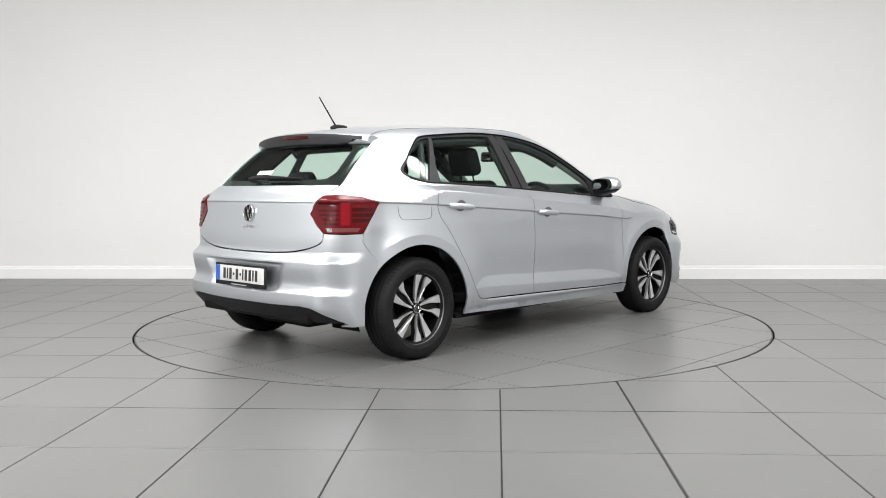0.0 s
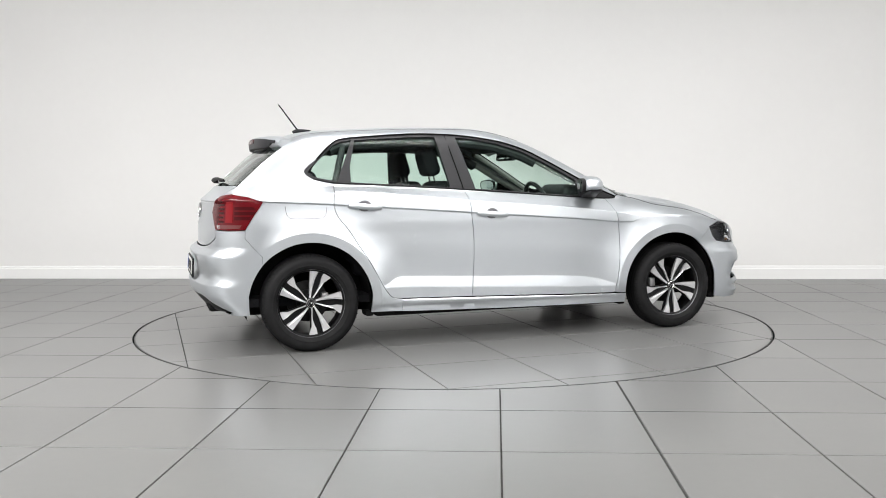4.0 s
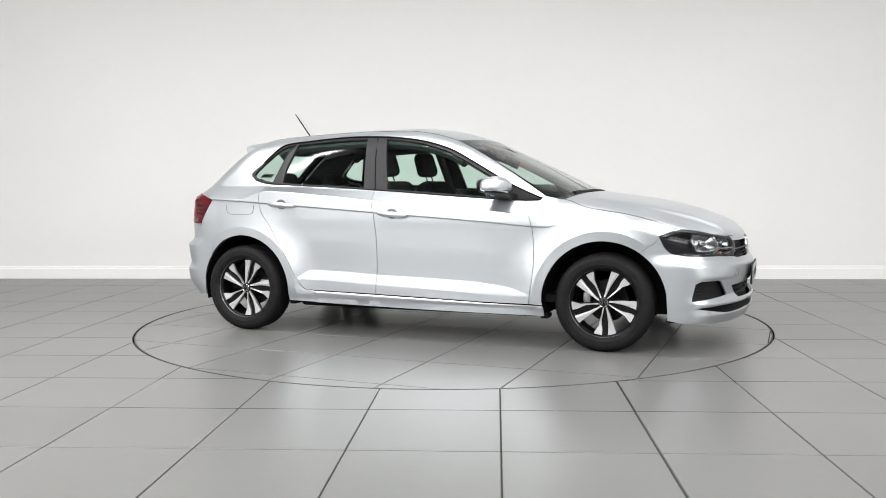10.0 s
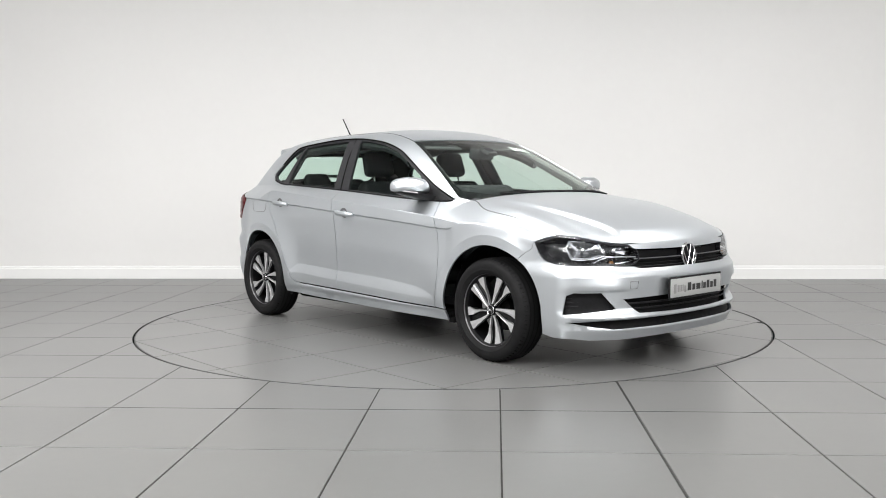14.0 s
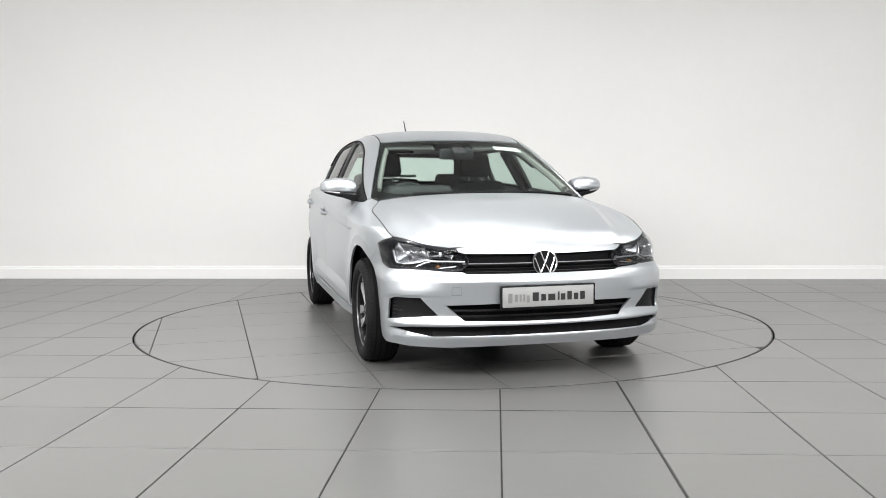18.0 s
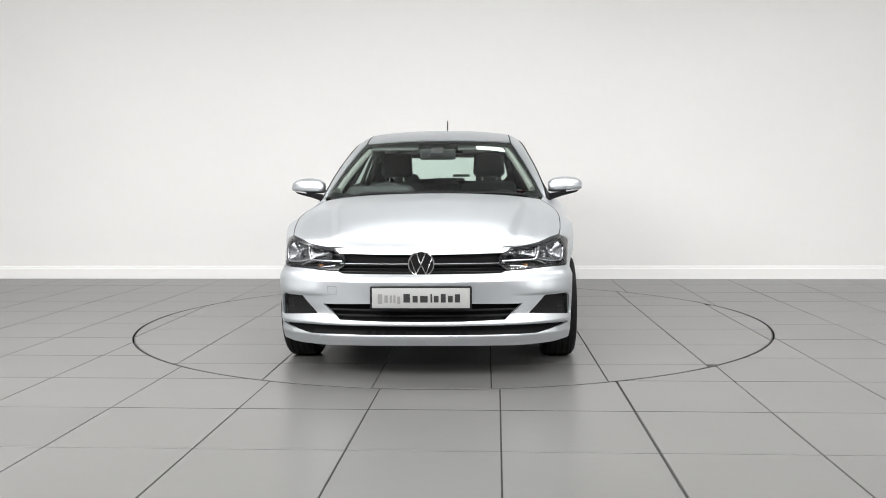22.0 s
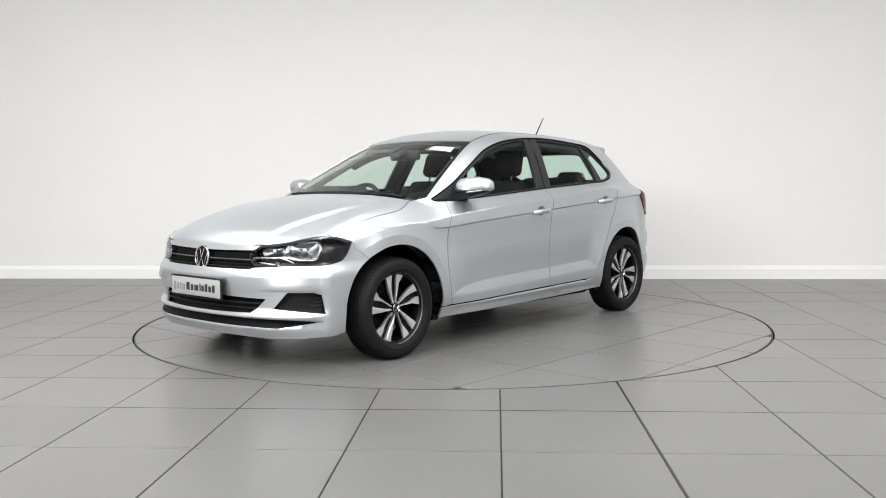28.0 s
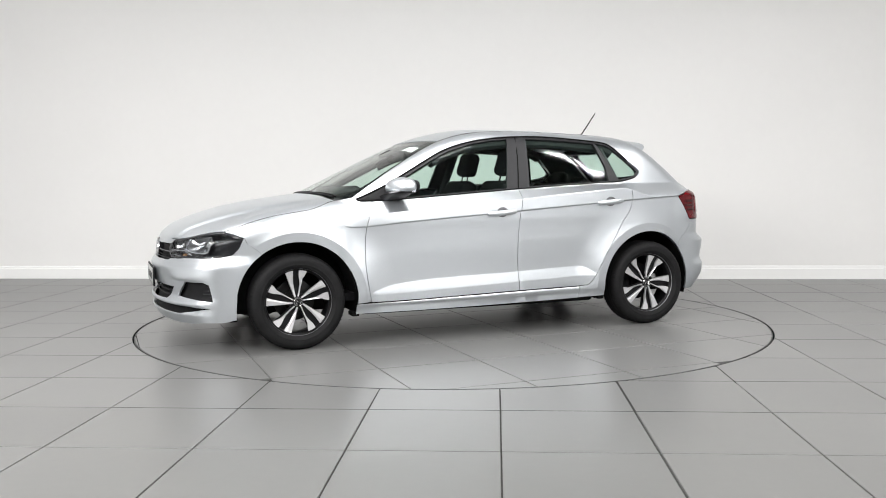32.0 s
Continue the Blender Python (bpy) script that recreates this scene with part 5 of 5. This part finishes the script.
def wheel(x, s, phase):
    """s: +1 on the left side, -1 on the right. Outer face along +y before placing."""
    hub = part("wheel", lathe_bm([(0.001, -0.02), (0.075, -0.02), (0.075, -0.05), (0.13, -0.055), (0.13, -0.075), (0.06, -0.075), (0.06, -0.10), (0.001, -0.10)], 40), DISC, car, "black and machined alloy wheel with tyre")
    R, W = 0.300, 0.092
    prof = [(0.204, -0.082), (0.215, -0.092), (0.245, -0.099), (0.272, -0.096), (0.288, -0.084), (0.2965, -0.066), (0.3, -0.045), (0.3005, 0.0), (0.3, 0.045), (0.2965, 0.066), (0.288, 0.084), (0.280, 0.090), (0.276, 0.0945), (0.262, 0.0985), (0.245, 0.099), (0.238, 0.0975), (0.235, 0.0985), (0.230, 0.0955), (0.222, 0.091), (0.215, 0.087), (0.210, 0.080)]
    part("tyre", lathe_bm(prof, 96), RUBBER, hub, "black rubber tyre")
    # dark bands and nibs on the tread colour in the shade of grooves and sipes
    bm = bmesh.new()
    for gy in (-0.05, -0.018, 0.018, 0.05):
        lathe_bm([(0.3012, gy - 0.004), (0.3012, gy + 0.004)], 96, bm=bm)
    part("groove_shade_band", bm, SEAL, hub)
    bm = bmesh.new()
    for i in range(72):
        a = 2 * math.pi * i / 72
        for sd in (1, -1):
            m_ = Matrix.Rotation(-a, 4, "Y") @ Matrix.Translation((0.2925, sd * 0.077, 0)) @ Matrix.Rotation(radians(38 * sd), 4, "Z")
            box_bm(0.004, 0.020, 0.004, m=m_, bm=bm)
    part("sipe_shade_nib", bm, SEAL, hub, smooth=False, kind="stuff")
    # rim: barrel, machined lip, dark dish
    part("rim", lathe_bm([(0.202, -0.08), (0.198, -0.02), (0.192, 0.03), (0.198, 0.055), (0.202, 0.066)], 72), RIMBLACK, hub, "black rim barrel")
    part("rim_well", lathe_bm([(0.196, 0.058), (0.202, 0.066), (0.2075, 0.072)], 72), RIMBLACK, hub)
    part("rim_lip", lathe_bm([(0.2085, 0.071), (0.2092, 0.0755), (0.2105, 0.077), (0.2125, 0.079), (0.2120, 0.081), (0.2108, 0.079)], 72), TRIM_AND_SHADE, hub, "thin machined rim lip")
    dish = lambda u, v, h: (u, h + 0.002 * (1 - math.hypot(u, v) / 0.2) - 0.010 * math.sin(math.pi * min(1, math.hypot(u, v) / 0.2)), v)
    broad = [(0.2065, -20.5), (0.2065, -15), (0.2065, -10), (0.2065, -5.5), (0.18, -7), (0.15, -9), (0.11, -11.5), (0.07, -14.5), (0.05, -17), (0.034, -18), (0.034, -34), (0.05, -29), (0.07, -26.5), (0.11, -24), (0.15, -22), (0.18, -21)]
    slim = [(0.2065, 5), (0.2065, 10), (0.2065, 15), (0.2065, 20), (0.185, 19), (0.165, 17), (0.148, 14.5), (0.11, 14.5), (0.075, 13.5), (0.05, 12), (0.034, 12), (0.034, 0), (0.05, 5), (0.075, 8.5), (0.11, 9.5), (0.14, 7), (0.165, 4.5)]
    for k in range(5):
        c = phase + 72 * k
        # dark structural arm behind each pair of blades, with its own raised web
        arm = [(0.03, -40), (0.07, -24), (0.12, -20), (0.20, -18), (0.201, -6), (0.201, 6), (0.20, 18), (0.12, 16), (0.07, 18), (0.03, 40)]
        part("spoke_arm", prism_bm([polar(r, c + d) for r, d in arm], 0.018, 0.040, dish), RIMBLACK, hub, "gloss black spoke arm", smooth=False)
        for blade in (broad, slim):
            bm = prism_bm([polar(r, c + d) for r, d in blade], 0.046, 0.061, dish)
            part("spoke", bm, MACHINED, hub, "machined silver spoke", smooth=False)
        bm = lathe_bm([(0.001, 0.050), (0.007, 0.050), (0.0085, 0.046), (0.0085, 0.03)], 8)
        q = polar(0.052, c + 36)
        bolt = part("wheel_bolt", bm, RIMBLACK, hub)
        bolt.location = (q[0], 0, q[1])
    part("hub_cap", lathe_bm([(0.001, 0.068), (0.020, 0.068), (0.027, 0.065), (0.029, 0.060), (0.029, 0.03)], 32), RIMBLACK, hub, "dark hub cap")
    part("cap_ring", lathe_bm([(0.0245, 0.0665), (0.0265, 0.0675), (0.0285, 0.0655)], 32), CHROME, hub)
    bm = bmesh.new()
    for y0, z0, y1, z1 in ((-0.012, 0.014, -0.003, -0.002), (0.012, 0.014, 0.003, -0.002), (-0.019, 0.006, -0.009, -0.016), (0.019, 0.006, 0.009, -0.016)):
        tube_bm([(y0, 0.0685, z0), (y1, 0.0685, z1)], 0.0018, 5, bm=bm)
    part("cap_bars", bm, CHROME, hub)
    part("brake_caliper", box_bm(0.05, 0.05, 0.07, (0.115 if x > 0 else -0.10, -0.02, 0.02), 0.015), CALIPER, hub, "grey brake caliper")
    hub.matrix_local = pose(math.copysign(1.2785, x), s * 0.752, HUB + 0.0045, 0, 0, 0 if s > 0 else 180)


for x, s, ph in ((AXLE, -1, 52), (-AXLE, -1, 38), (AXLE, 1, 16), (-AXLE, 1, 44)):
    wheel(x, s, ph)

# wheel-arch liners and underbody
for x in (AXLE, -AXLE):
    for s in (1, -1):
        bm = bmesh.new()
        rows = []
        for i in range(33):
            a = radians(-14 + 208 * i / 32)
            r = 0.392
            rows.append([bm.verts.new((x + r * math.cos(a), s * yy, max(HUB + r * math.sin(a), 0.19))) for yy in (0.745, 0.50)])
        for a, b in zip(rows, rows[1:]):
            bm.faces.new((a[0], a[1], b[1], b[0]))
        bm.faces.new([r[1] for r in rows])
        part("arch_liner", bm, LINER, car, "black wheel arch liner")
part("underbody", box_bm(1.72, 1.52, 0.06, (0.0, 0, 0.215), 0.02), LINER, car, "dark underbody")
part("underbody_front", box_bm(0.30, 1.18, 0.05, (1.80, 0, 0.215), 0.02), LINER, car)
part("underbody_rear", box_bm(0.22, 1.10, 0.06, (-1.76, 0, 0.27), 0.02), LINER, car)
part("engine_bay", box_bm(0.95, 0.94, 0.34, (1.42, 0, 0.40), 0.02), LINER, car)
part("boot_tub", box_bm(0.75, 0.94, 0.30, (-1.38, 0, 0.42), 0.02), LINER, car)
part("exhaust_box", box_bm(0.20, 0.50, 0.12, (-1.66, -0.15, 0.255), 0.03), LINER, car)

for s in (1, -1):
    part("splash_guard", box_bm(0.05, 0.09, 0.03, (1.665, s * 0.70, 0.200), 0.008), LINER, car, "black splash guard")
    part("splash_guard", box_bm(0.05, 0.12, 0.03, (-0.905, s * 0.74, 0.212), 0.008), LINER, car, "black splash guard")
    part("splash_guard", box_bm(0.05, 0.10, 0.03, (0.90, s * 0.73, 0.195), 0.008), LINER, car, "black splash guard")
# towing-eye cover in the front bumper
sq = on_front([(-0.492, 0.495), (-0.445, 0.495), (-0.445, 0.455), (-0.492, 0.455), (-0.492, 0.495)])
part("tow_cover_joint", tube_bm([tuple(q + np.array((0.0004, 0, 0))) for q in sq], 0.0011, 5), TRIM_AND_SHADE, front_bumper)


# ---- cabin ----
part("cabin_floor", box_bm(2.6, 1.40, 0.05, (-0.35, 0, 0.30)), CLOTH, car, "dark carpet")
dash = part("dashboard", box_bm(0.44, 1.36, 0.20, (0.80, 0, 0.845), 0.07, 4), DASH, car, "dark grey dashboard")
part("cowl_panel", box_bm(0.16, 1.10, 0.03, (1.04, 0, 0.895), 0.012), DASH, car)
part("instrument_hood", box_bm(0.28, 0.44, 0.12, (0.70, -0.36, 0.955), 0.055, 4), DASH, dash)
# steering wheel on the right
sw = bmesh.new()
prev = None
for i in range(40):
    a = 2 * math.pi * i / 40
    c = Vector((0, 0.178 * math.cos(a), 0.172 * math.sin(a)))
    ring = [sw.verts.new(c + 0.016 * (Vector((math.cos(b), 0, 0)) + c.normalized() * math.sin(b))) for b in [2 * math.pi * k / 8 for k in range(8)]]
    if prev:
        for k in range(8):
            sw.faces.new((prev[k], prev[(k + 1) % 8], ring[(k + 1) % 8], ring[k]))
    else:
        first = ring
    prev = ring
for k in range(8):
    sw.faces.new((prev[k], prev[(k + 1) % 8], first[(k + 1) % 8], first[k]))
steer = part("steering_wheel", sw, DASH, car, "black steering wheel")
steer.matrix_local = pose(0.47, -0.36, 0.865, 0, -24, 0)
part("wheel_boss", box_bm(0.06, 0.17, 0.11, (0.02, 0, 0), 0.025, 3), DASH, steer)
part("wheel_spoke", box_bm(0.02, 0.33, 0.035, (0.015, 0, 0.0), 0.008), DASH, steer)
part("wheel_spoke", box_bm(0.02, 0.04, 0.16, (0.015, 0, -0.08), 0.008), DASH, steer)


def cushion(sx, sy, sz, bevel, taper=0.0):
    bm = box_bm(sx, sy, sz, bevel=bevel, segs=5)
    for v in bm.verts:
        k = (v.co.z / sz + 0.5)
        v.co.y *= 1 - taper * k
    return bm


def headrest(parent, x, y, z, w=0.25, h=0.19, d=0.10, lean=-14):
    hr = part("headrest", cushion(d, w, h, 0.042, 0.10), CLOTH, parent, "dark cloth headrest")
    hr.matrix_local = pose(x, y, z, 0, lean, 0)
    for sy in (1, -1):
        part("post", tube_bm([(0.0, sy * 0.055, -h / 2 - 0.09), (0, sy * 0.055, -h / 2 + 0.03)], 0.006, 8), CHROME, hr, "chrome post")


for s in (1, -1):
    seat = part("seat", cushion(0.50, 0.50, 0.16, 0.06), CLOTH, car, "dark cloth front seat")
    seat.matrix_local = pose(0.08, s * 0.36, 0.50, 0, -6, 0)
    back = part("backrest", cushion(0.13, 0.50, 0.58, 0.055, 0.16), CLOTH, seat)
    back.matrix_local = pose(-0.27, 0, 0.30, 0, -17, 0)
    headrest(seat, -0.385, 0, 0.715, lean=-10)
    part("seat_base", box_bm(0.44, 0.44, 0.14, (0, 0, -0.12), 0.02), DASH, seat)
bench = part("rear_bench", cushion(0.48, 1.26, 0.16, 0.06), CLOTH, car, "dark cloth rear bench")
bench.matrix_local = pose(-0.72, 0, 0.52, 0, -6, 0)
bb = part("backrest", cushion(0.14, 1.26, 0.54, 0.05, 0.05), CLOTH, bench)
bb.matrix_local = pose(-0.28, 0, 0.28, 0, -20, 0)
for y in (-0.36, 0.36):
    headrest(bench, -0.42, y, 0.575, 0.24, 0.13, 0.09, -16)
headrest(bench, -0.42, 0, 0.545, 0.22, 0.10, 0.09, -16)
part("parcel_shelf", box_bm(0.46, 1.16, 0.03, (-1.42, 0, 0.965), 0.01), DASH, car)
for s in (1, -1):
    card = sheet(on_side(dense([(-1.10, 1.02), (-0.27, 0.975), (0.76, 0.91), (0.80, 0.5), (0.75, 0.32), (-0.72, 0.32), (-0.98, 0.62)], 0.05)), SIDE, res=0.06, off=-0.075, flange=0)
    skin("door_card", card if s > 0 else mirrored(card), DASH, car, "dark door lining")
    # inner pillars and roof rails
    for nm, line, r in (("pillar_trim", [(-0.36, 1.30), (-0.30, 0.98)], 0.030), ("pillar_trim", [(0.18, 1.30), (0.55, 1.10), (0.86, 0.945)], 0.028), ("pillar_trim", [(-1.02, 1.29), (-1.10, 1.04)], 0.022)):
        p = on_side(dense(line, 0.08)[:-1] if len(line) > 2 else line)
        p = p - normal_at(p) * 0.045
        part(nm, tube_bm([(q[0], s * q[1], q[2]) for q in p], r, 10), PILLAR if line[0][0] > 0 else DASH, car)
    # dark roof rail over the side windows, with grab handles
    q = on_side([p for p in top_s[6:-34]])
    q = q - normal_at(q) * 0.060
    rail = part("roof_rail", tube_bm([(a[0], s * a[1], a[2] + 0.004) for a in q], 0.040, 10), DASH, car, "dark roof rail lining")
    for gx in (-0.70, 0.0):
        g = on_side([(gx + d, float(np.interp(gx + d, [p[0] for p in top_s], [p[1] for p in top_s])) - z) for d, z in ((-0.11, 0.010), (-0.09, 0.045), (0.0, 0.052), (0.09, 0.045), (0.11, 0.010))])
        part("grab_handle", tube_bm([(a[0], s * (a[1] - 0.10), a[2]) for a in g], 0.010, 8), DASH, rail)
    lin = np.concatenate([on_rear([(0.62, 1.0), (0.60, 1.12), (0.56, 1.25)]), on_side([(-1.02, 1.325), (-1.12, 1.28), (-1.22, 1.185), (-1.295, 1.11), (-1.24, 1.05), (-1.14, 1.02)]), on_side([(-1.3, 0.95), (-1.55, 0.95)])])
    sh = sheet(lin, view(110, 15), res=0.05, off=-0.03, flange=0)
    skin("pillar_lining", sh if s > 0 else mirrored(sh), DASH, car, "dark rear pillar lining")
hl_out = both(on_top([(0.25, 0.0), (0.245, 0.25), (0.20, 0.47), (-0.4, 0.495), (-1.0, 0.48), (-1.30, 0.455), (-1.33, 0.0)]))
for s in (1, -1):
    lin = [lift(np.array([(x, w, 2.0)]), np.array([0, 0, -1.0]))[0] + np.array((-0.02, -0.008, -0.035)) for x, w in ((0.80, 0.645), (0.66, 0.605), (0.52, 0.562), (0.40, 0.527), (0.30, 0.492))]
    part("front_pillar_lining", tube_bm([(q[0], s * q[1], q[2]) for q in lin], 0.022, 8), PILLAR, car, "grey front pillar lining")
skin("headliner", sheet(hl_out, TOP, res=0.08, off=-0.035, flange=0), HEADLINER, car, "grey fabric roof lining")
mir = part("interior_mirror", box_bm(0.035, 0.255, 0.076, bevel=0.016, segs=3), DASH, car, "black interior mirror")
mir.matrix_local = pose(0.36, 0.0, 1.230, 0, 8, 8)
part("mirror_pane", box_bm(0.004, 0.215, 0.052, (-0.018, 0, 0), 0.002), MIRROR, mir)
part("mirror_stalk", tube_bm([(0.02, 0, 0.01), (0.06, 0, 0.03)], 0.012, 8), DASH, mir)
part("sensor_box", box_bm(0.10, 0.09, 0.03, (0.43, 0, 1.245), 0.01, m=Matrix.Rotation(radians(25), 4, "Y")), DASH, car)
for y in (-0.33, 0.33):
    v = part("sun_visor", box_bm(0.15, 0.34, 0.018, bevel=0.008), VISOR, car, "dark grey sun visor")
    v.matrix_local = pose(0.235, y * 0.93, 1.290, 0, 22, 0)
# white paper slip at the top of the windscreen, on the left
st = np.concatenate([on_top([(0.340, 0.455), (0.410, 0.478), (0.412, 0.270), (0.350, 0.266)])])
skin("paper_slip", sheet(st, SLOPE, res=0.05, off=-0.009, flange=0), PAPER, windscreen, "white paper slip")


# ---- what moves ----
def motions():
    times = sorted(set([float(t) for t in range(0, 33)] + [17.5, 18.25, 18.5, 18.75, 19.25, 19.5, 19.75, 20.25, 20.5, 20.75, 21.5]))
    walk(turntable, [(t, pose(0, 0, 0, 0, 0, turn(t))) for t in times])
    rows = []
    for t in times:
        a = radians(turn(t))
        rows.append((t, pose(CAR_AT[0] * math.cos(a) - CAR_AT[1] * math.sin(a), CAR_AT[0] * math.sin(a) + CAR_AT[1] * math.cos(a), 0.0, 0, 0, turn(t))))
    walk(car, rows)


motions()
